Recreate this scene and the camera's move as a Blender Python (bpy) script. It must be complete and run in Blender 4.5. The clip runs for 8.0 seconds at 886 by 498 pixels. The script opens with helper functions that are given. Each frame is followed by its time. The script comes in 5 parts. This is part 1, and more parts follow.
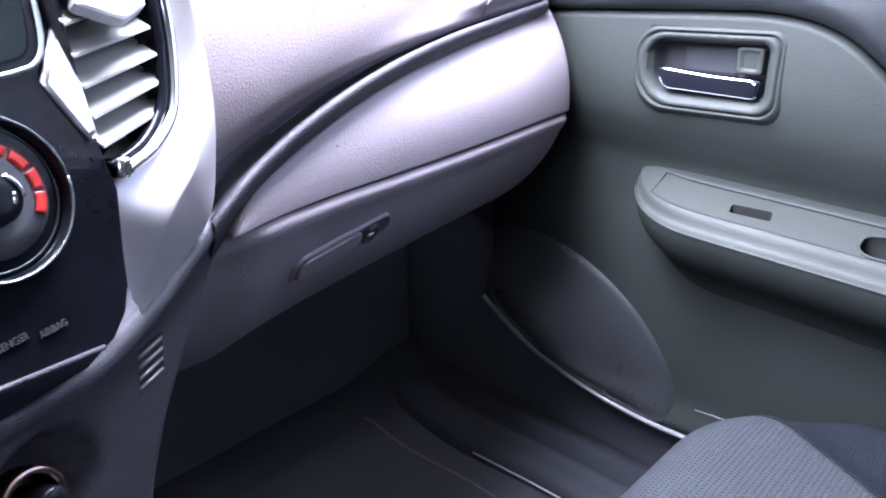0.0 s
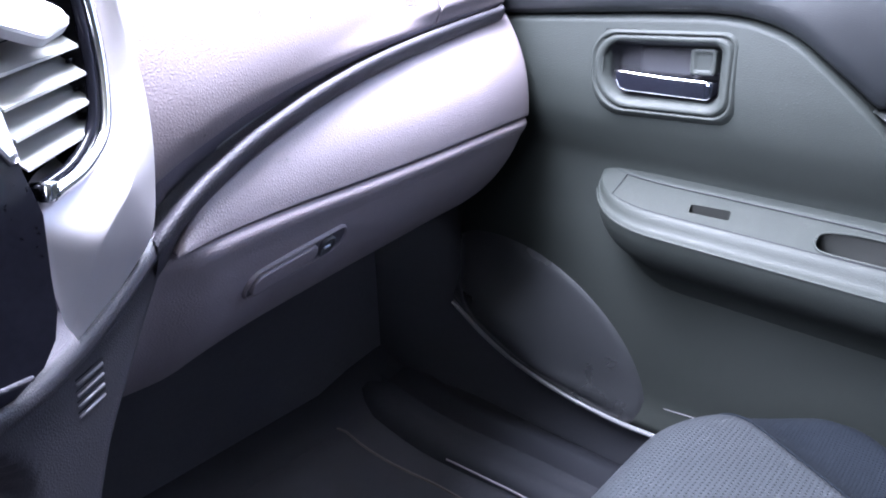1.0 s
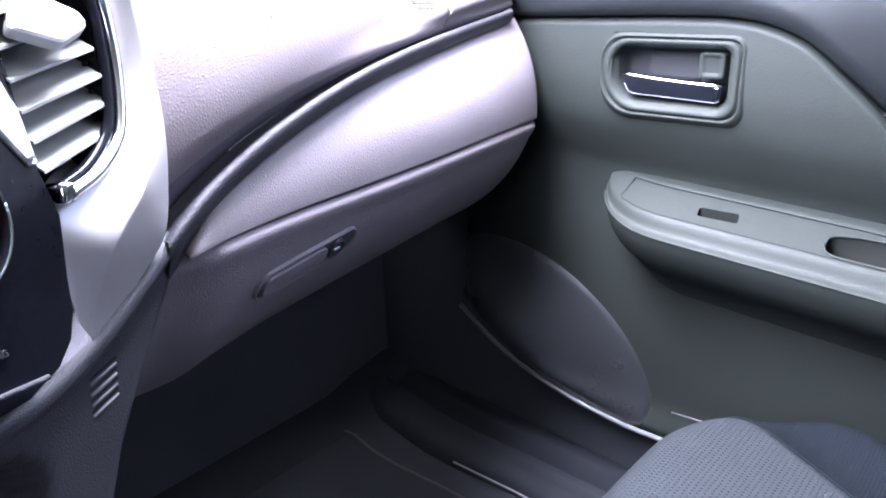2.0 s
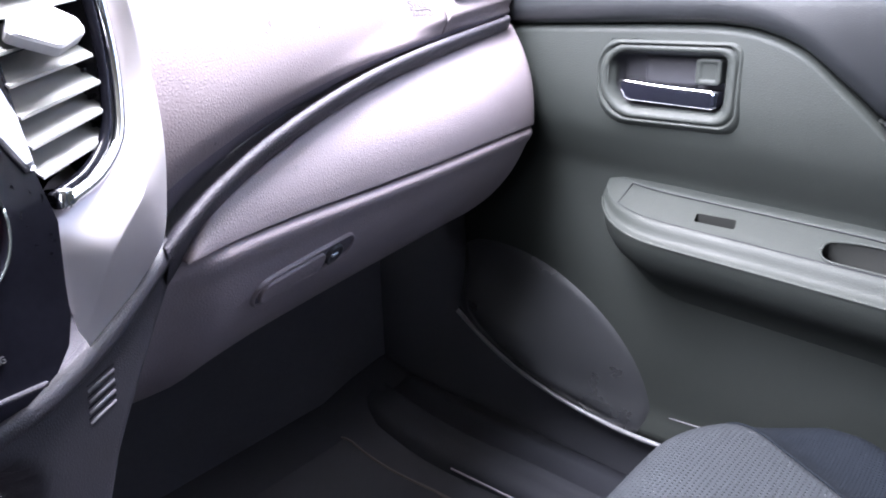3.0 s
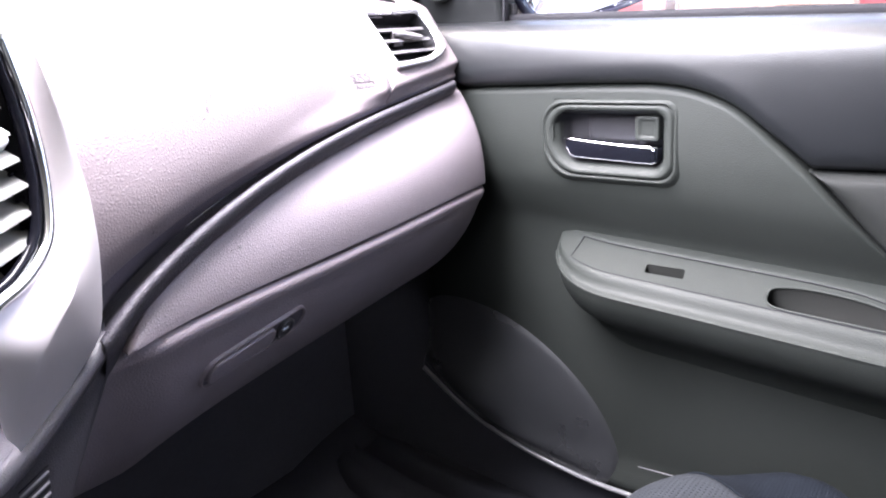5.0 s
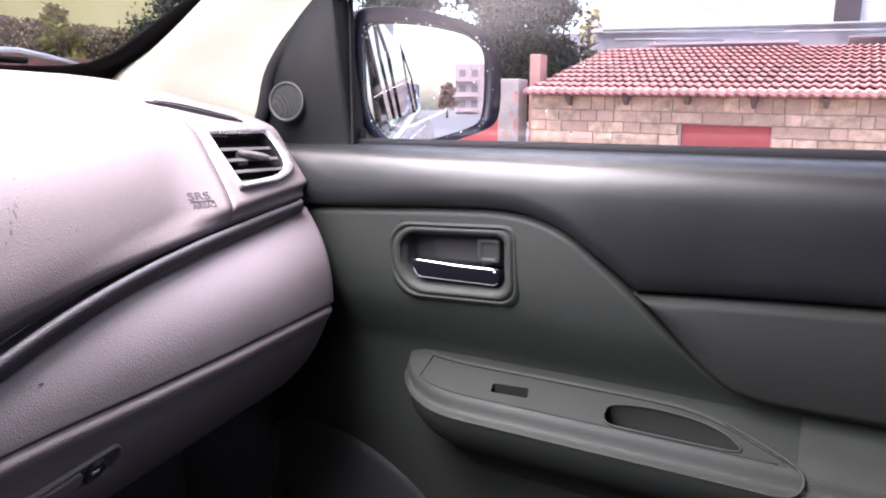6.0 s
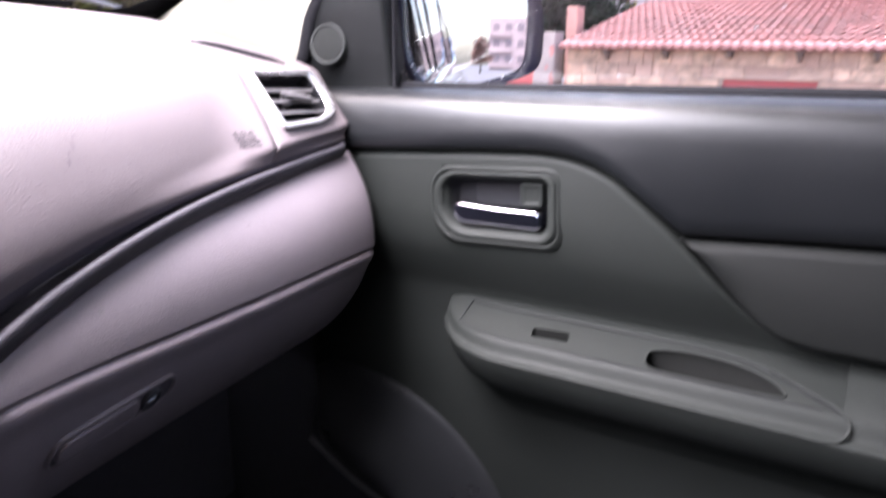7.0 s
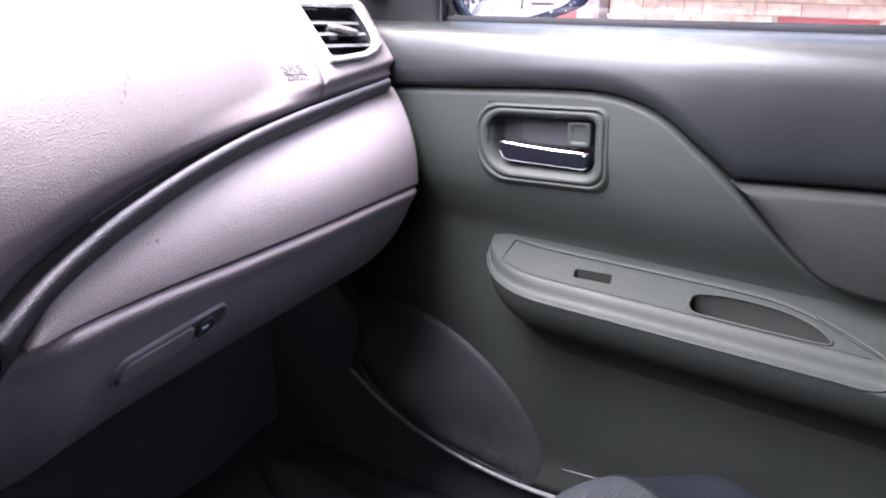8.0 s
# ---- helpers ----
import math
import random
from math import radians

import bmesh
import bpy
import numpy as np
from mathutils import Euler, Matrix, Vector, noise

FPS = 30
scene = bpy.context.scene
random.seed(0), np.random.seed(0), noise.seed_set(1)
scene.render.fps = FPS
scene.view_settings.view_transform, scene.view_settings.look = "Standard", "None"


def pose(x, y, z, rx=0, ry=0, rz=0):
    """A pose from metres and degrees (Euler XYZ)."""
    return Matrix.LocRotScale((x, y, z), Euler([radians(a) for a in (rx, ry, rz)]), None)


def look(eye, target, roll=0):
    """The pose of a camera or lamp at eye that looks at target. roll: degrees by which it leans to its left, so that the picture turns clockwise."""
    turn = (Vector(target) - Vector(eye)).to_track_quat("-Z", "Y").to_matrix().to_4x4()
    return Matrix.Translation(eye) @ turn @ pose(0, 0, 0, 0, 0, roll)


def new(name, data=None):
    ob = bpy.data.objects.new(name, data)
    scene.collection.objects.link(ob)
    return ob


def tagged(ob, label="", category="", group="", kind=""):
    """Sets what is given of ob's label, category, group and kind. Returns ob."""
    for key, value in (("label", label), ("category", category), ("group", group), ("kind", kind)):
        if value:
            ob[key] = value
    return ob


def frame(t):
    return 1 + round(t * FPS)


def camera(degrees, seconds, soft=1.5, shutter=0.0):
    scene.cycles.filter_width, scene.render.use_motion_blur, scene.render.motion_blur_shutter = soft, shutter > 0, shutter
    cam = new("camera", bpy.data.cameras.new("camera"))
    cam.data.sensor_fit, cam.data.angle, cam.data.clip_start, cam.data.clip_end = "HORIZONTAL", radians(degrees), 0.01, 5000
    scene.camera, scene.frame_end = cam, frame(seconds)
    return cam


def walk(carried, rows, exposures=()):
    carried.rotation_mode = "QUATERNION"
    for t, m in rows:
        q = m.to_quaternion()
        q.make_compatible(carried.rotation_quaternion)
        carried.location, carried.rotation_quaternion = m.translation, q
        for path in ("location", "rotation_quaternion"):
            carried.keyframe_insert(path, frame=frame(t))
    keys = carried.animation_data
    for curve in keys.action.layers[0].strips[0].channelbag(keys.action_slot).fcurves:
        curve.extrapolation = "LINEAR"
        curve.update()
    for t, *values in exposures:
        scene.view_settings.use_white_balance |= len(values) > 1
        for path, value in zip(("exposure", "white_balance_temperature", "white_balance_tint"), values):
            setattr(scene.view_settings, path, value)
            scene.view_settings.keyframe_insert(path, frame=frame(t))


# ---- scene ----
cam = camera(65.3, 8.0, soft=1.9, shutter=0.5)
PATH = [
    (0, (0.01, 0.005, 1.232), (1.305, 1.278, 0.394), -0.1),
    (0.5, (0.017, 0.0, 1.235), (1.339, 1.246, 0.396), -0.7),
    (1, (0.026, -0.003, 1.235), (1.367, 1.226, 0.404), -1.0),
    (1.5, (0.02, 0.001, 1.234), (1.354, 1.24, 0.406), -0.6),
    (1.7, (0.023, -0.003, 1.235), (1.354, 1.239, 0.406), -1.0),
    (2.8, (0.022, -0.002, 1.235), (1.358, 1.248, 0.428), -1.2),
    (3, (0.022, -0.002, 1.235), (1.366, 1.24, 0.429), -1.0),
    (3.5, (0.026, -0.004, 1.237), (1.368, 1.242, 0.433), -1.7),
    (4, (0.031, -0.004, 1.241), (1.407, 1.219, 0.46), -1.9),
    (4.2, (0.033, -0.01, 1.244), (1.422, 1.214, 0.486), -2.1),
    (5.3, (0.042, -0.019, 1.255), (1.479, 1.193, 0.572), -3.3),
    (5.5, (0.046, -0.015, 1.252), (1.516, 1.167, 0.587), -2.9),
    (5.8, (0.054, -0.024, 1.26), (1.6487, 0.9109, 0.8209), 0.2),
    (6, (0.059, -0.03, 1.265), (1.777, 0.913, 0.865), 0.1),
    (6.2, (0.056, -0.025, 1.261), (1.769, 0.927, 0.863), 0.3),
    (6.3, (0.0555, -0.026, 1.261), (1.6823, 0.8746, 0.8707), 0.3),
    (6.5, (0.054, -0.027, 1.261), (1.76, 0.939, 0.865), 0.2),
    (6.8, (0.0515, -0.023, 1.254), (1.6538, 0.9054, 0.829), 0.3),
    (7, (0.051, -0.021, 1.25), (1.699, 0.985, 0.731), 0.1),
    (7.2, (0.050, -0.0185, 1.2495), (1.5458, 0.9742, 0.6272), 0.0),
    (7.5, (0.049, -0.015, 1.249), (1.615, 1.03, 0.575), 0.3),
    (8, (0.045, -0.014, 1.248), (1.595, 1.048, 0.564), 0.5),
]
EXPOSURES = [
    (0.0, 3.12, 5650, 20), (0.5, 3.25, 5650, 19), (1.7, 3.25, 5700, 19), (2.8, 3.20, 6100, 19), (4.2, 3.18, 6400, 20), (5.5, 2.63, 6600, 22),
    (6.0, 1.85, 6700, 24), (6.6, 1.85, 6700, 24), (7.0, 2.00, 6550, 24), (7.5, 2.55, 6450, 23), (8.0, 2.70, 6450, 21),
]
walk(cam, [(t, look(eye, target, roll)) for t, eye, target, roll in PATH], EXPOSURES)

# ---- daylight: a bright overcast sky ----
world = bpy.data.worlds.new("overcast_sky")
scene.world = world
world.use_nodes = True
wn = world.node_tree.nodes
sky = wn.new("ShaderNodeTexSky")
sky.sky_type = "NISHITA"
sky.sun_disc = False
sky.sun_elevation, sky.sun_rotation = radians(67), radians(334)
sky.air_density, sky.dust_density, sky.ozone_density = 1.0, 2.5, 1.0
wn["Background"].inputs["Strength"].default_value = 0.15
world.node_tree.links.new(sky.outputs[0], wn["Background"].inputs["Color"])
sun = new("sun", bpy.data.lights.new("sun", "SUN"))
sun.data.energy, sun.data.angle, sun.data.color = 1.9, radians(50), (1.0, 0.96, 0.9)
sun.matrix_world = look((-2.2, 4.5, 12), (0, 0, 0))


def window_light(name, eye, target, wide, high, watts):
    """Sky light coming in through a window opening."""
    o = new(name, bpy.data.lights.new(name, "AREA"))
    o.data.shape, o.data.size, o.data.size_y, o.data.energy = "RECTANGLE", wide, high, watts
    o.data.color = (0.93, 0.96, 1.0)
    o.matrix_world = look(eye, target)


window_light("windscreen_daylight", (-0.32, 0.74, 1.405), (-0.32, 0.477, 0.98), 0.90, 0.26, 2.2)
window_light("upper_windscreen_daylight", (0.08, 0.45, 1.578), (0.08, 0.187, 1.153), 1.00, 0.36, 15.6)
window_light("driver_window_daylight", (-0.735, 0.115, 1.43), (0.75, 0.55, 0.70), 0.50, 0.28, 1.2)
window_light("side_window_daylight", (0.70, -0.15, 1.53), (-0.3, -0.05, 1.2), 0.80, 0.16, 0.1)


# ---- materials ----
def material(name, color, rough=0.5, metal=0.0, grain=0.0, size=900.0, stain=0.12, stain_size=6.0, coat=0.0, kind="voronoi", spec=0.5):
    """Plain surface with slow stains and a fine relief; size is in cells a metre."""
    m = bpy.data.materials.new(name)
    m.use_nodes = True
    n, link = m.node_tree.nodes, m.node_tree.links.new
    b = n["Principled BSDF"]
    b.inputs["Roughness"].default_value, b.inputs["Metallic"].default_value = rough, metal
    b.inputs["Specular IOR Level"].default_value = spec
    if coat:
        b.inputs["Coat Weight"].default_value, b.inputs["Coat Roughness"].default_value = coat, 0.05
    co = n.new("ShaderNodeTexCoord")
    big = n.new("ShaderNodeTexNoise")
    big.inputs["Scale"].default_value, big.inputs["Detail"].default_value = stain_size, 6
    link(co.outputs["Object"], big.inputs["Vector"])
    fine = n.new("ShaderNodeTexNoise")
    fine.inputs["Scale"].default_value, fine.inputs["Detail"].default_value = stain_size * 22, 3
    link(co.outputs["Object"], fine.inputs["Vector"])
    both = n.new("ShaderNodeMath")
    both.operation = "MULTIPLY_ADD"
    both.inputs[1].default_value = 0.4
    link(fine.outputs["Fac"], both.inputs[0])
    link(big.outputs["Fac"], both.inputs[2])
    ramp = n.new("ShaderNodeMapRange")
    ramp.inputs["From Min"].default_value, ramp.inputs["From Max"].default_value = 0.45, 0.95
    ramp.inputs["To Min"].default_value, ramp.inputs["To Max"].default_value = 1 - stain, 1 + stain
    link(both.outputs[0], ramp.inputs["Value"])
    tint = n.new("ShaderNodeVectorMath")
    tint.operation = "SCALE"
    tint.inputs[0].default_value = color[:3]
    link(ramp.outputs[0], tint.inputs["Scale"])
    link(tint.outputs[0], b.inputs["Base Color"])
    rr = n.new("ShaderNodeMapRange")
    rr.inputs["From Min"].default_value, rr.inputs["From Max"].default_value = 0.3, 0.7
    rr.inputs["To Min"].default_value, rr.inputs["To Max"].default_value = max(rough - 0.06, 0.02), rough + 0.06
    link(big.outputs["Fac"], rr.inputs["Value"])
    link(rr.outputs[0], b.inputs["Roughness"])
    if grain:
        if kind == "voronoi":
            tex = n.new("ShaderNodeTexVoronoi")
            tex.feature = "DISTANCE_TO_EDGE"
            out = tex.outputs["Distance"]
        else:
            tex = n.new("ShaderNodeTexNoise")
            tex.inputs["Detail"].default_value = 4
            out = tex.outputs["Fac"]
        tex.inputs["Scale"].default_value = size
        link(co.outputs["Object"], tex.inputs["Vector"])
        bump = n.new("ShaderNodeBump")
        bump.inputs["Strength"].default_value, bump.inputs["Distance"].default_value = grain, 0.6 / size
        link(out, bump.inputs["Height"])
        link(bump.outputs["Normal"], b.inputs["Normal"])
    return m


def fabric(name, color, dark, pitch, gloss=0.2):
    """Woven cloth with staggered dimples, pitch metres apart."""
    m = material(name, color, 0.85, stain=0.08, stain_size=12, spec=gloss)
    n, link = m.node_tree.nodes, m.node_tree.links.new
    b = n["Principled BSDF"]
    b.inputs["Sheen Weight"].default_value = 0.004
    co = n.new("ShaderNodeTexCoord")
    sep = n.new("ShaderNodeSeparateXYZ")
    link(co.outputs["Object"], sep.inputs[0])
    waves = []
    for a, c in ((1, 1), (1, -1)):
        mix = n.new("ShaderNodeMath")
        mix.operation = "MULTIPLY_ADD"
        mix.inputs[1].default_value = c * 0.95
        link(sep.outputs["Y"], mix.inputs[0])
        link(sep.outputs["X"], mix.inputs[2])
        w = n.new("ShaderNodeMath")
        w.operation = "MULTIPLY"
        w.inputs[1].default_value = 2 * math.pi / pitch
        link(mix.outputs[0], w.inputs[0])
        sn = n.new("ShaderNodeMath")
        sn.operation = "SINE"
        link(w.outputs[0], sn.inputs[0])
        waves.append(sn)
    dot = n.new("ShaderNodeMath")
    dot.operation = "MULTIPLY"
    link(waves[0].outputs[0], dot.inputs[0])
    link(waves[1].outputs[0], dot.inputs[1])
    ramp = n.new("ShaderNodeMapRange")
    ramp.inputs["From Min"].default_value, ramp.inputs["From Max"].default_value = 0.45, 0.9
    link(dot.outputs[0], ramp.inputs["Value"])
    mixc = n.new("ShaderNodeMix")
    mixc.data_type = "RGBA"
    mixc.inputs["A"].default_value, mixc.inputs["B"].default_value = (*color, 1), (*dark, 1)
    link(ramp.outputs[0], mixc.inputs["Factor"])
    link(mixc.outputs["Result"], b.inputs["Base Color"])
    bump = n.new("ShaderNodeBump")
    bump.invert = True
    bump.inputs["Strength"].default_value, bump.inputs["Distance"].default_value = 0.8, 0.001
    link(ramp.outputs[0], bump.inputs["Height"])
    link(bump.outputs["Normal"], b.inputs["Normal"])
    return m


def glass_material(name, color=(1, 1, 1), rough=0.0):
    m = bpy.data.materials.new(name)
    m.use_nodes = True
    b = m.node_tree.nodes["Principled BSDF"]
    b.inputs["Base Color"].default_value = (*color, 1)
    b.inputs["Transmission Weight"].default_value, b.inputs["Roughness"].default_value = 1.0, rough
    b.inputs["IOR"].default_value = 1.45
    return m


PAD = material("grained_dash_vinyl", (0.152, 0.127, 0.137), 0.58, grain=0.32, size=430, stain=0.07)
LOWER = material("grained_lower_dash_plastic", (0.240, 0.206, 0.230), 0.47, grain=0.34, size=430, stain=0.06)
TRIM = material("dark_trim_plastic", (0.036, 0.033, 0.041), 0.58, grain=0.5, size=420, spec=0.32)
HOLLOW_SHADE = material("charcoal_shade_hollow", (0.105, 0.097, 0.118), 0.7, grain=0.4, size=500, spec=0.2)
DOORMID = material("grey_door_plastic", (0.0158, 0.0181, 0.0167), 0.56, grain=0.24, size=420, stain=0.06, spec=0.15)
DOORTOP = material("black_door_vinyl", (0.0080, 0.0089, 0.0101), 0.40, grain=0.18, size=600, stain=0.08, spec=0.45)
INSERT = material("grey_door_insert", (0.0105, 0.0115, 0.0110), 0.65, grain=0.3, size=700, spec=0.12)
DARK = material("black_hard_plastic", (0.034, 0.034, 0.041), 0.45, grain=0.2, size=600)
CONSOLE = material("charcoal_console_plastic", (0.029, 0.027, 0.034), 0.5, grain=0.35, size=600)
GLOSS = material("gloss_black_panel", (0.006, 0.006, 0.009), 0.14, stain=0.5, stain_size=14, spec=0.13)
SILVER = material("satin_silver_trim", (0.45, 0.422, 0.43), 0.40, metal=0.35, stain=0.04)
CHROME = material("chrome", (0.8, 0.8, 0.82), 0.09, metal=1.0, stain=0.03)
SATIN = material("satin_chrome_frame", (0.72, 0.71, 0.72), 0.28, metal=0.8, stain=0.04)
DARKSLAT = material("charcoal_vent_slat", (0.085, 0.08, 0.085), 0.45, stain=0.06)
SAIL = material("black_sail_plastic", (0.0070, 0.0078, 0.0082), 0.5, grain=0.25, size=700, spec=0.17)
SLAT = material("grey_vent_slat", (0.30, 0.30, 0.285), 0.5, stain=0.06)
CARPET = material("black_carpet", (0.017, 0.018, 0.024), 0.95, grain=1.0, size=700, kind="noise", stain=0.3, stain_size=20)
PILLAR = material("cream_pillar_cloth", (0.25, 0.25, 0.21), 0.8, grain=0.2, size=900, kind="noise", stain=0.05)
RUBBER = material("black_rubber", (0.010, 0.010, 0.012), 0.75, stain=0.2, spec=0.12)
RED = material("red_dial_mark", (0.5, 0.025, 0.02), 0.4)
SEATMESH = fabric("grey_dimpled_seat_cloth", (0.0135, 0.0155, 0.0180), (0.0058, 0.0065, 0.0085), 0.0085, 0.08)
SEATDARK = fabric("charcoal_seat_cloth", (0.0050, 0.0063, 0.0085), (0.0022, 0.0026, 0.0037), 0.006, 0.02)
GLASS = glass_material("clear_glass")
MIRROR = bpy.data.materials.new("mirror_silver")
MIRROR.use_nodes = True
MIRROR.node_tree.nodes["Principled BSDF"].inputs["Base Color"].default_value = (0.9, 0.9, 0.92, 1)
MIRROR.node_tree.nodes["Principled BSDF"].inputs["Metallic"].default_value = 1.0
MIRROR.node_tree.nodes["Principled BSDF"].inputs["Roughness"].default_value = 0.0


# ---- mesh helpers ----
def hermite(*pts):
    """A smooth function through a few (x, value) pairs."""
    xs, ys = (np.array(c, float) for c in zip(*sorted(pts)))
    slope = np.gradient(ys, xs) if len(xs) > 2 else np.full(2, (ys[1] - ys[0]) / (xs[1] - xs[0]))

    def value(x):
        i = int(np.clip(np.searchsorted(xs, x) - 1, 0, len(xs) - 2))
        h = xs[i + 1] - xs[i]
        u = (x - xs[i]) / h
        if u < 0:
            return float(ys[0] + slope[0] * (x - xs[0]))
        if u > 1:
            return float(ys[-1] + slope[-1] * (x - xs[-1]))
        return float((2 * u**3 - 3 * u**2 + 1) * ys[i] + (u**3 - 2 * u**2 + u) * h * slope[i] + (3 * u**2 - 2 * u**3) * ys[i + 1] + (u**3 - u**2) * h * slope[i + 1])

    return value


def spline(points, steps):
    """A smooth polyline through a few 3D points."""
    d = [0.0]
    for a, b in zip(points, points[1:]):
        d.append(d[-1] + (Vector(b) - Vector(a)).length)
    fs = [hermite(*zip(d, [p[k] for p in points])) for k in range(3)]
    return [Vector([f(d[-1] * i / steps) for f in fs]) for i in range(steps + 1)]


def link_mesh(name, bm, mat):
    me = bpy.data.meshes.new(name)
    bm.to_mesh(me)
    bm.free()
    me.materials.append(mat)
    return new(name, me)


def part(name, bm, mat, parent, label=""):
    ob = link_mesh(name, bm, mat)
    ob.parent = parent
    if label:
        ob["label"] = label
    return ob


def thing(name, label, category, at=(0, 0, 0), group="", kind=""):
    ob = new(name)
    ob.empty_display_size = 0.05
    return tagged(ob, label, category, group, kind)


def structure(name, bm, mat, label, category=""):
    return tagged(link_mesh(name, bm, mat), label, category, kind="structure")


def sheet(fn, us, vs, back=None, smooth=True, skip=None):
    """A panel of points fn(u, v); back: the vector to its rear face; skip(point): where the panel is cut away."""
    bm = bmesh.new()
    front = [[bm.verts.new(fn(u, v)) for v in vs] for u in us]
    faces = []
    gone = set()
    for i in range(len(us) - 1):
        for j in range(len(vs) - 1):
            corners = (front[i][j], front[i + 1][j], front[i + 1][j + 1], front[i][j + 1])
            if skip and all(skip(c.co) for c in corners):
                gone.add((i, j))
                continue
            faces.append(bm.faces.new(corners))
    if back is not None:
        off = Vector(back)
        rear = [[bm.verts.new(p.co + off) for p in row] for row in front]
        n, m = len(us) - 1, len(vs) - 1
        for i in range(n):
            for j in range(m):
                if (i, j) in gone:
                    continue
                faces.append(bm.faces.new((rear[i][j], rear[i][j + 1], rear[i + 1][j + 1], rear[i + 1][j])))
        for i in range(n):
            bm.faces.new((front[i][0], rear[i][0], rear[i + 1][0], front[i + 1][0]))
            bm.faces.new((front[i][m], front[i + 1][m], rear[i + 1][m], rear[i][m]))
        for j in range(m):
            bm.faces.new((front[0][j], front[0][j + 1], rear[0][j + 1], rear[0][j]))
            bm.faces.new((front[n][j], rear[n][j], rear[n][j + 1], front[n][j + 1]))
    for f in faces:
        f.smooth = smooth
    bmesh.ops.recalc_face_normals(bm, faces=bm.faces)
    return bm


def rings(loops, cap=(True, True), smooth=True, closed=True):
    """A skin over loops of equally many points."""
    bm = bmesh.new()
    vs = [[bm.verts.new(p) for p in loop] for loop in loops]
    n = len(vs[0])
    for a, b in zip(vs, vs[1:]):
        for i in range(n if closed else n - 1):
            f = bm.faces.new((a[i], a[(i + 1) % n], b[(i + 1) % n], b[i]))
            f.smooth = smooth
    if cap[0]:
        bm.faces.new(vs[0])
    if cap[1]:
        bm.faces.new(vs[-1])
    bmesh.ops.recalc_face_normals(bm, faces=bm.faces)
    return bm


def tube(points, r, sides=8, flat=1.0, up=(0, 0, 1)):
    """A rod along a polyline, with rounded section; flat squeezes it along up."""
    loops = []
    for i, p in enumerate(points):
        d = (Vector(points[min(i + 1, len(points) - 1)]) - Vector(points[max(i - 1, 0)])).normalized()
        a = d.cross(Vector(up)).normalized()
        b = a.cross(d)
        rr = r[i] if isinstance(r, (list, tuple)) else r
        loops.append([Vector(p) + rr * (math.cos(k * 2 * math.pi / sides) * a + flat * math.sin(k * 2 * math.pi / sides) * b) for k in range(sides)])
    return rings(loops)


def outline(w, h, radii, n=6, inset=0.0):
    """Rounded rectangle round the origin; radii from the corner (+,+) on, anticlockwise."""
    w, h = w - 2 * inset, h - 2 * inset
    pts = []
    for k, (sx, sy) in enumerate(((1, 1), (-1, 1), (-1, -1), (1, -1))):
        r = max(radii[k] - inset, 0.0008)
        for i in range(n + 1):
            a = k * math.pi / 2 + i * math.pi / 2 / n
            pts.append((sx * (w / 2 - r) + r * math.cos(a), sy * (h / 2 - r) + r * math.sin(a)))
    return pts


def filleted(poly, r, n=4):
    """A polygon with its corners rounded to about r."""
    out = []
    for p, c, q in zip(poly[-1:] + poly[:-1], poly, poly[1:] + poly[:1]):
        p, c, q = (Vector(k) for k in (p, c, q))
        a, b = c + (p - c).normalized() * min(r, (p - c).length / 2), c + (q - c).normalized() * min(r, (q - c).length / 2)
        for i in range(n + 1):
            t = i / n
            w = (1 - t) ** 2 * a + 2 * t * (1 - t) * c + t * t * b
            out.append((w.x, w.y))
    return out


def rounded(poly, rounds=3):
    """A polygon with its corners cut smooth."""
    for _ in range(rounds):
        poly = [tuple(p * w + q * (1 - w) for p, q in zip(a, b)) for a, b in zip(poly, poly[1:] + poly[:1]) for w in (0.78, 0.22)]
    return poly


class Plane:
    """A local drawing plane: at(u, v, d) with d towards the viewer."""

    def __init__(self, origin, normal, right):
        self.o, self.n = Vector(origin), Vector(normal).normalized()
        self.u = (Vector(right) - Vector(right).dot(self.n) * self.n).normalized()
        self.v = self.n.cross(self.u)

    def at(self, u, v, d=0.0):
        return self.o + float(u) * self.u + float(v) * self.v + float(d) * self.n

    def uv(self, p):
        q = Vector(p) - self.o
        return q.dot(self.u), q.dot(self.v)


def box(lo, hi, bevel=0.0):
    bm = bmesh.new()
    bmesh.ops.create_cube(bm, size=1)
    for v in bm.verts:
        v.co = [lo[k] + (v.co[k] + 0.5) * (hi[k] - lo[k]) for k in range(3)]
    if bevel:
        bmesh.ops.bevel(bm, geom=bm.edges[:], offset=bevel, segments=2, affect="EDGES", profile=0.6)
    return bm


def slab(plane, poly, d0, d1, bevel=0.0015):
    """A prism on a plane, with its upper rim rounded off."""
    c = np.mean(poly, axis=0)
    small = [tuple((c + (np.array(p) - c) * (1 - 2 * bevel / max(np.ptp(poly, axis=0).min(), 1e-4))).tolist()) for p in poly]
    return rings([[plane.at(*p, d0) for p in poly], [plane.at(*p, d1 - bevel) for p in poly], [plane.at(*p, d1) for p in small]])


def joined(bms):
    out = bmesh.new()
    for b in bms:
        me = bpy.data.meshes.new("tmp")
        b.to_mesh(me)
        b.free()
        out.from_mesh(me)
        bpy.data.meshes.remove(me)
    return out


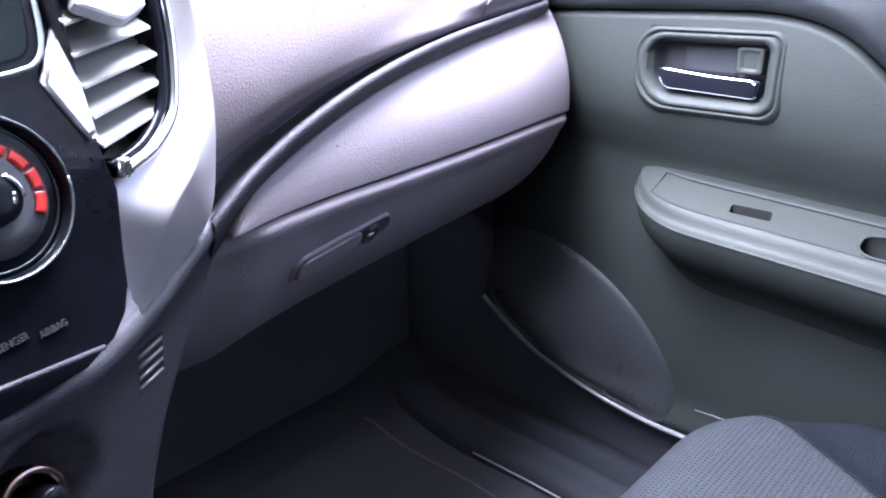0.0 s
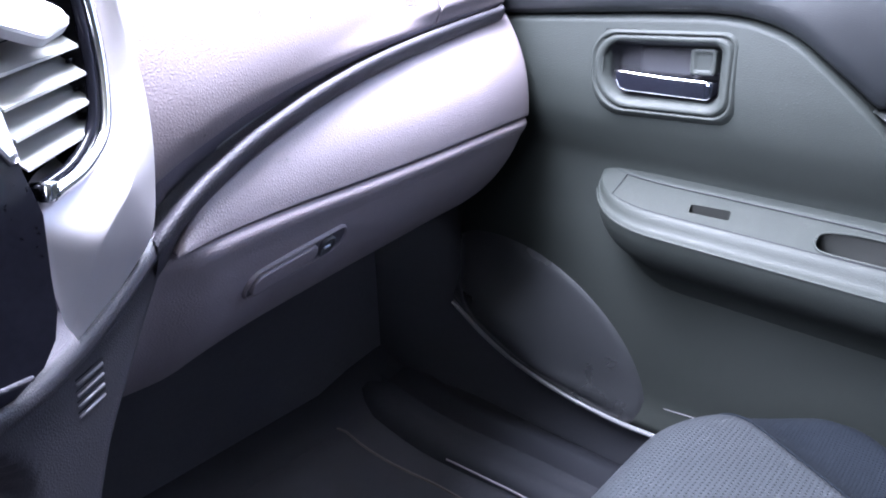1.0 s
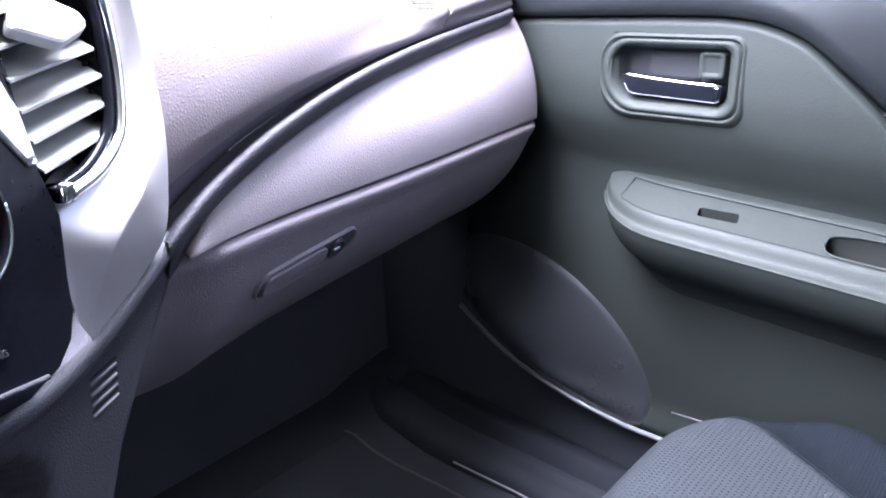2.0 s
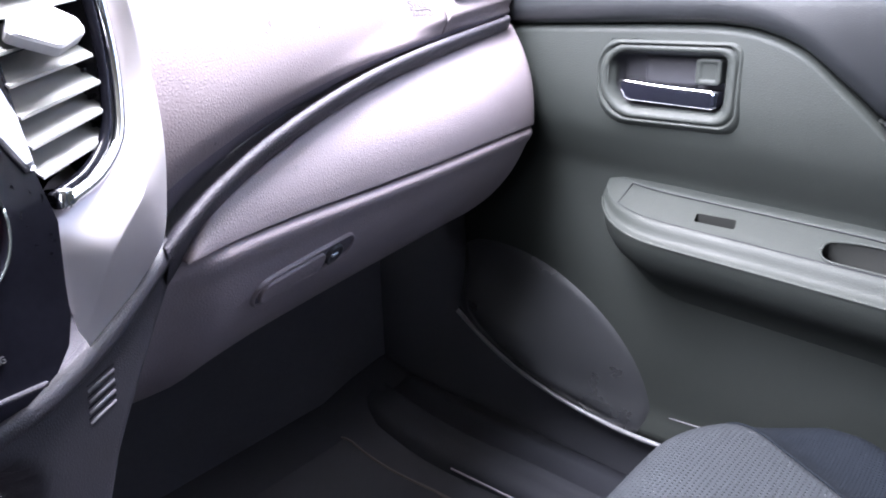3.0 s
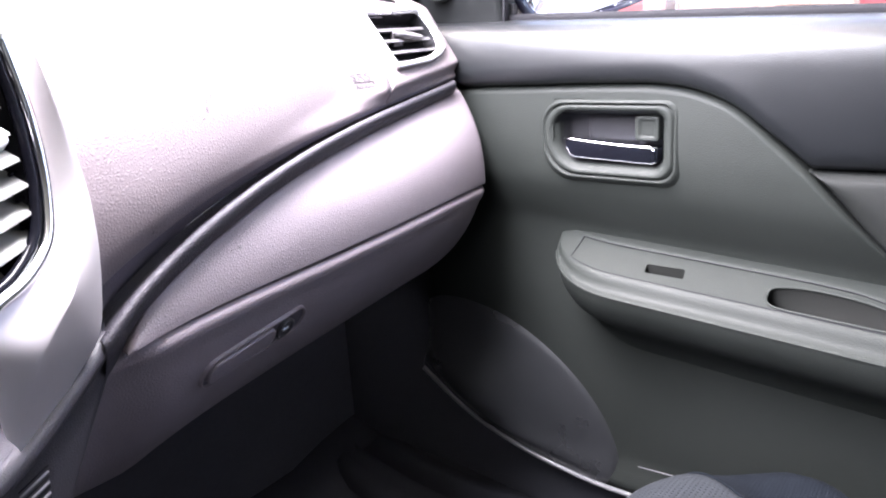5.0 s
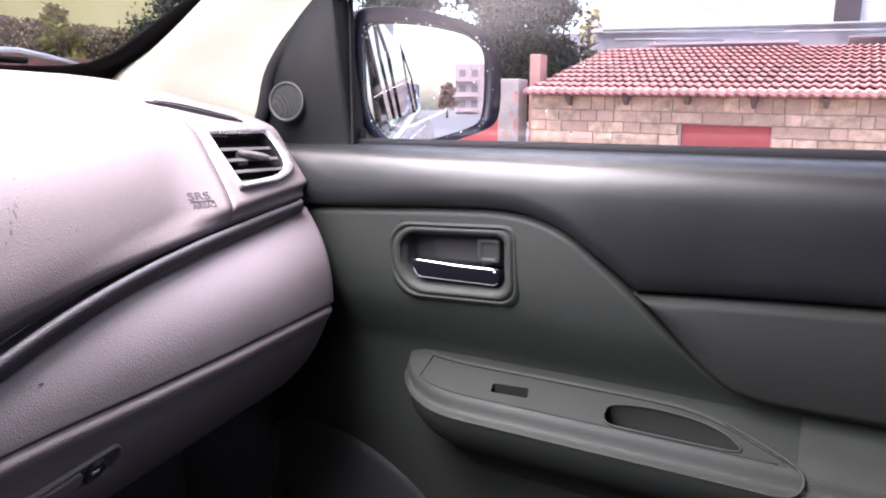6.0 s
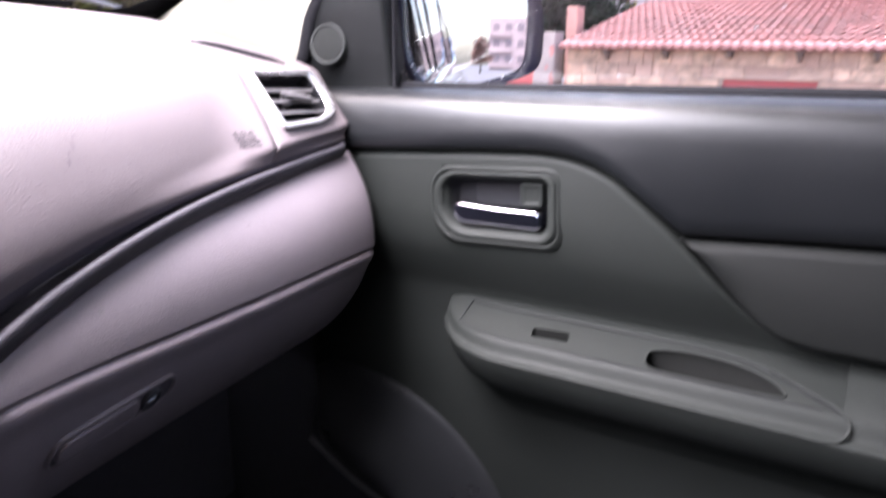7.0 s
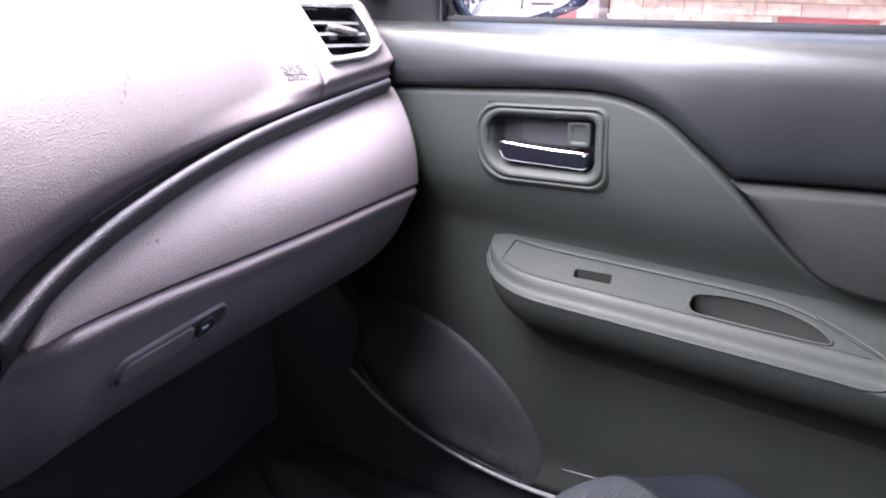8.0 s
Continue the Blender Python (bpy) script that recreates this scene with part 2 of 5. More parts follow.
def lettering(text, plane, u, v, size, d=0.0004, squeeze=1.0, depth=0.0006):
    """Flat letters in the built-in font, laid on a plane."""
    cu = bpy.data.curves.new("letters", "FONT")
    cu.body, cu.size, cu.extrude = text, size, depth
    ob = bpy.data.objects.new("letters", cu)
    scene.collection.objects.link(ob)
    me = bpy.data.meshes.new_from_object(ob.evaluated_get(bpy.context.evaluated_depsgraph_get()))
    bm = bmesh.new()
    bm.from_mesh(me)
    for w in bm.verts:
        w.co = plane.at(u + w.co.x * squeeze, v + w.co.y, d + w.co.z)
    bpy.data.objects.remove(ob)
    bpy.data.curves.remove(cu)
    bpy.data.meshes.remove(me)
    return bm


def span(a, b, n):
    return [a + (b - a) * i / n for i in range(n + 1)]


def smooth01(a, b, x):
    t = min(max((x - a) / (b - a), 0), 1)
    return t * t * (3 - 2 * t)


# ---- cabin shell ----
# Unseen walls; closed and narrowed openings hold back light into the cabin.
structure("wall_west", joined([box((-0.82, -1.62, 0.45), (-0.74, 0.56, 1.28)), box((-0.82, -1.62, 1.58), (-0.74, 0.56, 1.70)), box((-0.82, -1.62, 1.28), (-0.74, -0.15, 1.58)), box((-0.82, 0.38, 1.28), (-0.74, 0.56, 1.58))]), DOORTOP, "plain dark unseen driver side of the cabin, opening narrowed to limit light", "car body")
structure("wall_south", box((-0.70, -1.70, 0.45), (0.70, -1.62, 1.68)), DOORTOP, "plain dark unseen rear of the cabin, closed to limit light", "car body")
structure("wall_east", box((0.690, -1.62, 1.235), (0.735, -0.36, 1.665), 0.01), DOORTOP, "plain dark wall added behind the front door to block light", "car body")
structure("ceiling", sheet(lambda u, v: (u, v, 1.70 - 0.03 * (u / 0.8) ** 2), span(-0.74, 0.70, 8), span(-1.70, 0.30, 6), (0, 0, 0.03)), PILLAR, "cream cloth headliner over the cabin", "ceiling")
structure("floor", sheet(lambda u, v: (u, v, 0.47 + 0.22 * smooth01(0.75, 1.0, v) + 0.03 * smooth01(0.62, 0.70, u)), span(-0.80, 0.80, 24), span(-1.62, 1.0, 30), (0, 0, -0.05)), CARPET, "black carpeted cabin floor rising to the toe board", "floor")
TOE = material("black_bulkhead_felt", (0.11, 0.11, 0.132), 0.95, grain=0.6, size=500, kind="noise")
structure("wall_north", box((-0.82, 1.0, 0.40), (0.82, 1.05, 1.26)), TOE, "dark bulkhead behind the dashboard", "bulkhead")

# floor mat with its raised pale edge
mat_thing = thing("floor_mat", "black carpet floor mat with a thin stitched edge", "floor mat")
MAT = rounded([(0.16, 0.02), (0.60, 0.02), (0.612, 0.50), (0.585, 0.66), (0.60, 0.80), (0.20, 0.82)], 3)
flat = Plane((0, 0, 0.472), (0, 0, 1), (1, 0, 0))
part("mat", slab(flat, MAT, 0, 0.008), CARPET, mat_thing)
part("edge_binding", tube([flat.at(*p, 0.009) for p in MAT + MAT[:2]], 0.0022, 6), material("mat_binding", (0.05, 0.036, 0.036), 0.6), mat_thing, "thin brownish stitched binding")

# sill plate and kick panel beside the passenger's feet
sill = thing("door_sill", "black plastic door sill plate with ribs", "sill")
SILLX = hermite((-0.5, 0.66), (0.30, 0.665), (0.45, 0.655), (0.60, 0.64), (0.85, 0.66))
SILL_SEC = ((0.0, 0.475), (0.004, 0.50), (0.012, 0.512), (0.03, 0.517), (0.05, 0.512), (0.056, 0.520), (0.062, 0.512), (0.10, 0.517), (0.13, 0.51), (0.15, 0.48))
part("plate", sheet(lambda y, k: (SILLX(y) + SILL_SEC[k][0], y, SILL_SEC[k][1]), span(-0.6, 0.97, 40), range(len(SILL_SEC)), (0, 0, -0.03)), material("black_sill_plastic", (0.015, 0.016, 0.020), 0.75, grain=0.2, spec=0.12), sill)
part("edge_line", tube([(SILLX(y) - 0.003, y, 0.499) for y in span(-0.5, 0.56, 20)], 0.0016, 6), material("sill_edge", (0.16, 0.15, 0.17), 0.4), sill, "pale edge")
structure("kick_panel", sheet(lambda y, z: (0.794 - 0.074 * smooth01(0.60, 0.98, y), y, z), span(0.15, 0.99, 30), span(0.475, 0.98, 14), (0.03, 0, 0)), material("kick_plastic", (0.030, 0.031, 0.037), 0.7, grain=0.2, spec=0.2), "black plastic kick panel beside the footwell", "trim panel")


# ---- dashboard ----
def face_y(x):
    """The line of the dash face across the car."""
    return 0.361 + 0.3256 * (x - 0.179) - 0.098 * (x - 0.179) ** 2


Z_RIDGE = hermite((0.10, 1.035), (0.18, 1.080), (0.21, 1.0965), (0.248, 1.111), (0.309, 1.1265), (0.383, 1.139), (0.473, 1.148), (0.56, 1.1535), (0.70, 1.161))
Z_UNDER = hermite((0.10, 1.02), (0.19, 1.059), (0.211, 1.077), (0.256, 1.094), (0.307, 1.107), (0.382, 1.122), (0.473, 1.131), (0.59, 1.139), (0.70, 1.146))
Z_SEAM = hermite((0.10, 1.066), (0.183, 1.0625), (0.232, 1.0612), (0.29, 1.0575), (0.37, 1.0515), (0.46, 1.0468), (0.58, 1.0418), (0.70, 1.0340))
dash = thing("dashboard", "dark mauve-grey moulded dashboard with a curved trim ridge", "dashboard")


def end_round(x, x0=0.689, x1=0.723, depth=0.05):
    return depth * max(0.0, (x - x0) / (x1 - x0)) ** 3


BAND = hermite((0.06, 0.030), (0.18, 0.028), (0.23, 0.024), (0.276, 0.020), (0.33, 0.015), (0.39, 0.0105), (0.47, 0.007), (0.56, 0.005), (0.72, 0.004))
PAD_UP = hermite((0.0, 0.002), (0.08, 0.0035), (0.2, 0.0095), (0.35, 0.0205), (0.5, 0.037), (0.65, 0.0625), (0.78, 0.100), (0.87, 0.148), (0.93, 0.208), (0.97, 0.29), (1.0, 0.42))
LEAN_IN = hermite((0.05, 0.03), (0.10, 0.024), (0.18, 0.010), (0.22, 0.0), (0.32, 0.0), (0.45, 0.010), (0.56, 0.022), (0.72, 0.020))


def lip_v(x):
    """Where the pad stands out furthest, above its undercut."""
    return (BAND(x) + 0.004) / 1.45


def pad_off(x, v):
    lip = lip_v(x)
    if v < lip:
        return 0.002 + (0.5 * BAND(x) + 0.004) * (1 - v / lip) ** 1.6
    return PAD_UP((v - lip) / (0.143 - lip))


VENT_O = (0.560, 0.4775, 1.1805)


def pad_point(x, v):
    """The upper pad: x across, v up the section from the ridge."""
    top = 1.294 - 0.034 * max(0.0, (x - 0.52) / 0.2) ** 2
    z0 = Z_RIDGE(max(x, 0.14)) - 0.001
    k = v / 0.143
    z = z0 + (top - z0) * min(v / 0.143 * (1 + 0.35 * (1 - k) * k * 2), 1.0)
    y = face_y(x) + pad_off(x, v) + LEAN_IN(x) * min(1, v / 0.02) + end_round(x, 0.69, 0.722, 0.05)
    # towards the corner the pad swells out to lie flush with the air vent
    flush = VENT_O[1] + 0.22 * (x - VENT_O[0]) + 0.75 * (z - VENT_O[2]) + 0.0015 + end_round(x, 0.70, 0.722, 0.05)
    if flush < y:
        y += (flush - y) * smooth01(0.45, 0.555, x) * smooth01(z0 + 0.002, z0 + 0.020, z) * smooth01(1.272, 1.236, z)
    return (x, min(y, 0.965), z + 0.010 * smooth01(0.105, 0.138, v))


PAD_XS = span(0.06, 0.50, 40) + [0.52, 0.535, 0.5449]


def split_x(x, v):
    """The seam between pad and vent housing leans forward as it rises."""
    lean = hermite((0.0, -0.008), (0.02, 0.0), (0.05, 0.006), (0.085, 0.006), (0.12, -0.018), (0.143, -0.05))(v)
    return x + lean * (1 - (max(x, 0.46) - 0.5455) / 0.18 if x > 0.5455 else max(0, (x - 0.42) / 0.1255))


def pad_seamed(x, v):
    return pad_point(split_x(x, v), v)



VALLEY_V = [0, 0.3, 0.7, 1.0]


def valley_top(x):
    return 0.55 * lip_v(x)


def valley_point(x, k):
    return pad_seamed(x, k * valley_top(x))


def pad_body(x, k):
    """The pad above its shade-toned hollow, k from 0 to 1."""
    return pad_seamed(x, valley_top(x) + (0.143 - valley_top(x)) * k)


PAD_V = [0, 0.012, 0.026, 0.042, 0.06, 0.08] + span(0.105, 0.80, 26) + [0.83, 0.86, 0.89, 0.915, 0.935, 0.955, 0.97, 0.985, 0.993, 1.0]
part("upper_pad", sheet(pad_body, PAD_XS, PAD_V, (0, 0.02, -0.012)), PAD, dash, "grained vinyl upper pad with scuff marks")
# The charcoal tone also paints shade under the pad's lip.
part("trim_valley", sheet(valley_point, PAD_XS, VALLEY_V), HOLLOW_SHADE, dash, "charcoal hollow between pad and ridge, shade in its tone")
VENT = Plane(VENT_O, (0.22, -1, 0.75), (1, 0.22, 0))


def in_vent(p):
    u, v = VENT.uv(p)
    return 0.010 + 0.02 * v < u < 0.135 and 0.007 + 0.25 * max(0.0, u - 0.077) < v < 0.0715


HOUSE_XS = [0.5457, 0.552] + span(0.558, 0.708, 30) + [0.713, 0.718, 0.722]
HOUSE_VS = [0, 0.012, 0.026, 0.042, 0.06, 0.08] + span(0.10, 0.84, 34) + [0.87, 0.9, 0.93, 0.955, 0.97, 0.985, 0.993, 1.0]
part("trim_valley", sheet(valley_point, HOUSE_XS, VALLEY_V), HOLLOW_SHADE, dash, "charcoal hollow under the vent housing, shade in its tone")
part("vent_housing", sheet(lambda x, v: Vector(pad_body(x, v)) + Vector((0, -0.0003, 0.0002)), HOUSE_XS, HOUSE_VS, (0, 0.02, -0.012), skip=in_vent), PAD, dash, "corner housing round the air vent")

# Plain boxes added to stop light leaking past the dashboard into the footwell.
part("driver_side", joined([box((-0.80, 0.42, 0.72), (0.085, 0.99, 1.270), 0.03), box((-0.80, 0.82, 0.47), (0.80, 0.99, 0.98))]), TOE, dash, "plain driver side of the dashboard, added to block light")
RIDGE_SEC = ((0.030, -0.010), (0.016, -0.0080), (0.009, -0.0050), (0.0040, -0.0020), (0.0005, -0.0004), (-0.0020, 0.0), (-0.0038, -0.0006), (-0.0050, -0.0020), (-0.0054, -0.0040), (-0.0050, -0.0075), (-0.0036, -0.0115), (-0.0010, -0.0155))


def ridge_point(x, k):
    z1, z0 = Z_RIDGE(x), Z_UNDER(x)
    if k < len(RIDGE_SEC):
        o, dz = RIDGE_SEC[k]
        return (x, face_y(x) + o + end_round(x, 0.672, 0.700), z1 + dz * min(1, (z1 - z0) / 0.0165))
    return (x, face_y(x) + (0.006, 0.022)[k - len(RIDGE_SEC)] + end_round(x, 0.672, 0.700), z0 + (0.0, 0.001)[k - len(RIDGE_SEC)])


RIDGE_XS = span(0.1795, 0.30, 18) + span(0.307, 0.67, 38) + [0.678, 0.685, 0.691, 0.696, 0.700]
part("trim_ridge", sheet(ridge_point, RIDGE_XS, range(len(RIDGE_SEC) + 2)), TRIM, dash, "dark curved trim ridge with a soft sheen")

def low_deep(x):
    """How far the lower panel swells out at the glovebox seam."""
    return 0.006 + 0.031 * smooth01(0.19, 0.62, x)


def lower_point(x, v):
    z1, z0 = Z_UNDER(x) + 0.001, Z_SEAM(x) + 0.0006
    z1 = max(z1, z0 + 0.002)
    y = face_y(x) + 0.003 - low_deep(x) * (1 - (1 - v) ** 2.5) + end_round(x)
    y += 0.003 * max(0.0, (v - 0.975) / 0.025) ** 2
    return (x, y, z1 + (z0 - z1) * v)


LOW_XS = span(0.194, 0.66, 48) + [0.67, 0.682, 0.69, 0.697, 0.703, 0.709, 0.715, 0.720, 0.723]
part("lower_panel", sheet(lower_point, LOW_XS, span(0, 0.96, 18) + [0.975, 0.985, 0.993, 1.0], (0, 0.02, 0)), LOWER, dash, "smooth satin panel over the glovebox")

LID_OFF = hermite((0.0, 0.0025), (0.002, 0.0004), (0.02, 0.0080), (0.05, 0.0255), (0.08, 0.051), (0.105, 0.080), (0.125, 0.110), (0.142, 0.146), (0.154, 0.190))
LID_DROP = hermite((0.10, 1.30), (0.20, 1.22), (0.31, 1.15), (0.45, 1.10), (0.6, 1.09), (0.72, 1.1))


def lid_point(x, v, out=0.0):
    y = face_y(x) + 0.003 - low_deep(x) + LID_OFF(v) + end_round(x, 0.680, 0.723, 0.06) - out + 0.020 * smooth01(0.225, 0.17, x)
    return Vector((x, y, Z_SEAM(x) - 0.0008 - v * LID_DROP(x)))


lid = part("glovebox_lid", sheet(lid_point, span(0.13, 0.66, 44) + [0.67, 0.68, 0.69, 0.697, 0.704, 0.710, 0.716, 0.720, 0.723], [0, 0.0006, 0.0013, 0.002, 0.006] + span(0.012, 0.154, 26), (0, 0.02, 0)), LOWER, dash, "glovebox lid with a recessed latch")

# latch: a shallow oblong frame in the lid, a pull plate and a lock barrel
LATCH_C = (0.312, 0.058)


def on_lid(s, t, d):
    """s along the latch, t across, d out of the lid."""
    p = Vector((0, 0, 0))
    x = LATCH_C[0] + 0.98 * s + 0.10 * t
    z_want = 1.003 + 0.035 * s + t
    v = 0.05
    for _ in range(6):
        v += (lid_point(x, v).z - z_want) / LID_DROP(x)
    p = lid_point(x, v)
    n = (lid_point(x, v + 0.004) - p).cross(lid_point(x + 0.004, v) - p).normalized()
    if n.y > 0:
        n = -n
    return p + d * n


def lid_ring(w, h, r, d, s0=0.0, n=7):
    return [on_lid(s0 + a, b, d) for a, b in outline(w, h, (r,) * 4, n)]


latch = part("latch", rings([lid_ring(0.116, 0.0262, 0.0128, -0.001), lid_ring(0.1142, 0.0247, 0.0120, 0.0028), lid_ring(0.1124, 0.0229, 0.0112, 0.0030), lid_ring(0.1110, 0.0215, 0.0105, 0.0004)], (False, False)), LOWER, lid, "raised oblong latch surround")
# A dark sheet lies above the uncut lid, painting the groove's shade.
part("latch_recess", rings([lid_ring(0.1113, 0.0218, 0.0106, 0.0003), lid_ring(0.1108, 0.0213, 0.0104, 0.0008)], (False, True)), HOLLOW_SHADE, lid, "recess behind the latch plate, groove shade in its colour")
part("pull_plate", rings([lid_ring(0.072, 0.0172, 0.0082, -0.001, -0.0155), lid_ring(0.0715, 0.0168, 0.0080, 0.0036, -0.0155), lid_ring(0.0698, 0.0151, 0.0072, 0.0044, -0.0155)], (False, True)), LOWER, lid, "finger plate of the latch")
part("lock_barrel", rings([lid_ring(0.019, 0.0165, 0.008, -0.002, 0.032), lid_ring(0.019, 0.0165, 0.008, 0.0044, 0.032), lid_ring(0.015, 0.0125, 0.006, 0.0050, 0.032), lid_ring(0.013, 0.0105, 0.005, 0.0034, 0.032)], (False, True)), DARK, lid, "black lock barrel")
part("key_slot", rings([lid_ring(0.007, 0.002, 0.0008, 0.0030, 0.032), lid_ring(0.007, 0.002, 0.0008, 0.0044, 0.032)], (False, True)), SATIN, lid, "metal key slot")

# air vent at the dash corner
V_OUT = [(0.0080, 0.0045), (0.0790, 0.0045), (0.1120, 0.0105), (0.1305, 0.0185), (0.1400, 0.0341), (0.1375, 0.0563), (0.1340, 0.0740), (0.0087, 0.0748)]
V_IN = [(0.0130, 0.0120), (0.0870, 0.0145), (0.1060, 0.0200), (0.1155, 0.0285), (0.1205, 0.0385), (0.1208, 0.0505), (0.1170, 0.0655), (0.0155, 0.0693)]


def v_loop(poly, k, d):
    """A loop of the vent, k from the outer to the inner outline."""
    return [VENT.at(*p, d) for p in filleted([tuple(a + (b - a) * k for a, b in zip(p, q)) for p, q in zip(V_OUT, V_IN)], 0.005)]


vent = part("side_vent", rings([v_loop(0, k, d) for k, d in ((0, 0.0025), (0.03, 0.0045), (0.12, 0.0055), (0.62, 0.0050), (0.75, 0.0030), (0.77, 0.0015))], (False, False)), SATIN, dash, "bright satin vent frame")
part("vent_throat", rings([v_loop(0, k, d) for k, d in ((0.74, 0.002), (0.80, -0.016))], (False, False)), RUBBER, dash, "black throat of the vent")
part("vent_collar", rings([v_loop(0, 0.0, -0.022), v_loop(0, -0.05, 0.0028), v_loop(0, 0.03, 0.0036)], (False, False)), PAD, dash, "collar under the vent frame")
part("duct", rings([v_loop(0, 0.78, -0.015), v_loop(0, 0.78, -0.020)]), RUBBER, dash, "black duct behind the slats")
for u0, v0, u1, v1 in ((0.0135, 0.0615, 0.1175, 0.0570), (0.0125, 0.0480, 0.1180, 0.0430), (0.0105, 0.0340, 0.1160, 0.0290), (0.0085, 0.0215, 0.1010, 0.0165)):
    lo = [VENT.at(u0, v0, -0.013), VENT.at(u1, v1, -0.013), VENT.at(u1 - 0.002, v1 - 0.0066, 0.0), VENT.at(u0, v0 - 0.0066, 0.0)]
    part("slat", rings([lo, [p - 0.0036 * VENT.v for p in lo]], smooth=False), DARKSLAT, vent)
TABV = Plane(VENT.at(0.071, 0.0390, 0.005), (0.22, -1, 1.5), (1, 0.22, -0.25))
part("thumb_tab", joined([slab(TABV, filleted([(-0.027, 0.006), (-0.021, 0.000), (0.014, -0.007), (0.021, -0.003), (0.004, 0.003), (-0.012, 0.006)], 0.002), -0.003, 0.002), box(tuple(VENT.at(0.049, 0.0385, -0.012)), tuple(VENT.at(0.061, 0.0445, 0.002)))]), material("tab_grey", (0.085, 0.08, 0.085), 0.4), vent, "grey thumb tab")
# demister slot on the dash top


def pad_out(x, v, d):
    """A point d above the pad's surface."""
    p = Vector(pad_point(x, v))
    n = (Vector(pad_point(x + 0.004, v)) - p).cross(Vector(pad_point(x, v + 0.003)) - p).normalized()
    return p + d * (n if n.y < 0 else -n)


SLOT_UP = hermite((0.525, 0.1050), (0.575, 0.1050), (0.620, 0.0995), (0.650, 0.0935))
SLOT_LOW = hermite((0.525, 0.1035), (0.575, 0.0955), (0.620, 0.0910), (0.650, 0.0910))
slot = part("demister_slot", sheet(lambda x, k: pad_out(x, SLOT_LOW(x) + (SLOT_UP(x) - SLOT_LOW(x)) * k, (0.0005, 0.002, 0.002, 0.0005)[round(k * 3)]), span(0.525, 0.650, 18), span(0, 1, 3), (0, 0.004, -0.004)), RUBBER, dash, "black demister slot")
for k in (0.3, 0.7):
    part("slot_rib", tube([pad_out(x, SLOT_LOW(x) + (SLOT_UP(x) - SLOT_LOW(x)) * k, 0.0025) for x in span(0.537, 0.643, 14)], 0.0009, 5), TRIM, slot)
# embossed safety lettering

# Darker than the pad: the letters' relief shading is put into their colour.
EMBOSS_SHADE = material("embossed_letters", (0.055, 0.047, 0.053), 0.5)


def emboss(word, x0, x1, low, high, depth):
    """Raised letters that follow the pad, between x0 and x1 and two heights of its section."""
    bm = lettering(word, Plane((0, 0, 0), (0, 0, 1), (1, 0, 0)), 0, 0, 1.0, 0.0)
    xs, ys = [w.co.x for w in bm.verts], [w.co.y for w in bm.verts]
    mid = (max(w.co.z for w in bm.verts) + min(w.co.z for w in bm.verts)) / 2
    for w in bm.verts:
        x = x0 + (x1 - x0) * (w.co.x - min(xs)) / (max(xs) - min(xs))
        v = low + (high - low) * (w.co.y - min(ys)) / (max(ys) - min(ys)) - 0.085 * (x - 0.50)
        w.co = pad_out(x, v, depth if w.co.z > mid else -0.001)
    return part("embossed_letters", bm, EMBOSS_SHADE, dash)


emboss("SRS", 0.4950, 0.5225, 0.0288, 0.0345, 0.0005)
emboss("AIRBAG", 0.4965, 0.5250, 0.0226, 0.0268, 0.0005)
part("emboss_rule", tube([pad_out(x, 0.0277 - 0.085 * (x - 0.50), 0.0002) for x in span(0.4955, 0.525, 10)], 0.0005, 5), EMBOSS_SHADE, dash)
# scuffs and specks on the pad and the lower panel
SCUFF = material("scuff", (0.105, 0.092, 0.10), 0.8)
scuffs = random.Random(8)
for x, v, w, h in ((0.302, 0.047, 0.0016, 0.0030), (0.304, 0.0505, 0.0009, 0.0014), (0.309, 0.0535, 0.0007, 0.0040), (0.312, 0.0565, 0.0010, 0.0016), (0.306, 0.0560, 0.0006, 0.0010), (0.232, 0.0150, 0.0010, 0.0014), (0.354, 0.0365, 0.0005, 0.0012), (0.319, 0.0673, 0.0009, 0.0012), (0.296, 0.0440, 0.0006, 0.0008), (0.41, 0.078, 0.0007, 0.0007), (0.27, 0.075, 0.0006, 0.0011)):
    pts = [pad_out(x + 0.7 * w * (0.6 + 0.7 * scuffs.random()) * math.cos(a), v + 0.55 * h * (0.6 + 0.7 * scuffs.random()) * math.sin(a), 0.0003) for a in span(0, 2 * math.pi * 8 / 9, 8)]
    part("scuff_mark", rings([pts, [p + Vector((0, -0.0002, 0.0001)) for p in pts]]), SCUFF, dash, "small dark scuff")
NICK = material("pale_nick", (0.34, 0.31, 0.33), 0.6)
for x, v, w, h in ((0.300, 0.30, 0.0014, 0.0010), (0.292, 0.26, 0.0004, 0.0006), (0.36, 0.55, 0.0005, 0.0005), (0.47, 0.24, 0.0005, 0.0007)):
    c = Vector(lower_point(x, v)) + Vector((0, -0.0006, 0))
    part("nick", rings([[c + Vector((w * math.cos(a) - h * 0.6 * math.sin(a), d, h * math.sin(a))) for a in span(0, 2 * math.pi * 6 / 7, 6)] for d in (0.0004, -0.0002)]), NICK, dash, "pale nick")

# ---- centre stack and console ----
stack = thing("centre_stack", "gloss black centre stack with silver bezel, vent and dial", "centre console")
BEZEL_IN = spline([(0.178, 0.385, 1.27), (0.183, 0.380, 1.225), (0.182, 0.377, 1.195), (0.175, 0.368, 1.163), (0.167, 0.359, 1.146), (0.147, 0.343, 1.134), (0.121, 0.323, 1.127), (0.114, 0.3155, 1.122), (0.1125, 0.312, 1.095), (0.1125, 0.3135, 1.066)], 44)
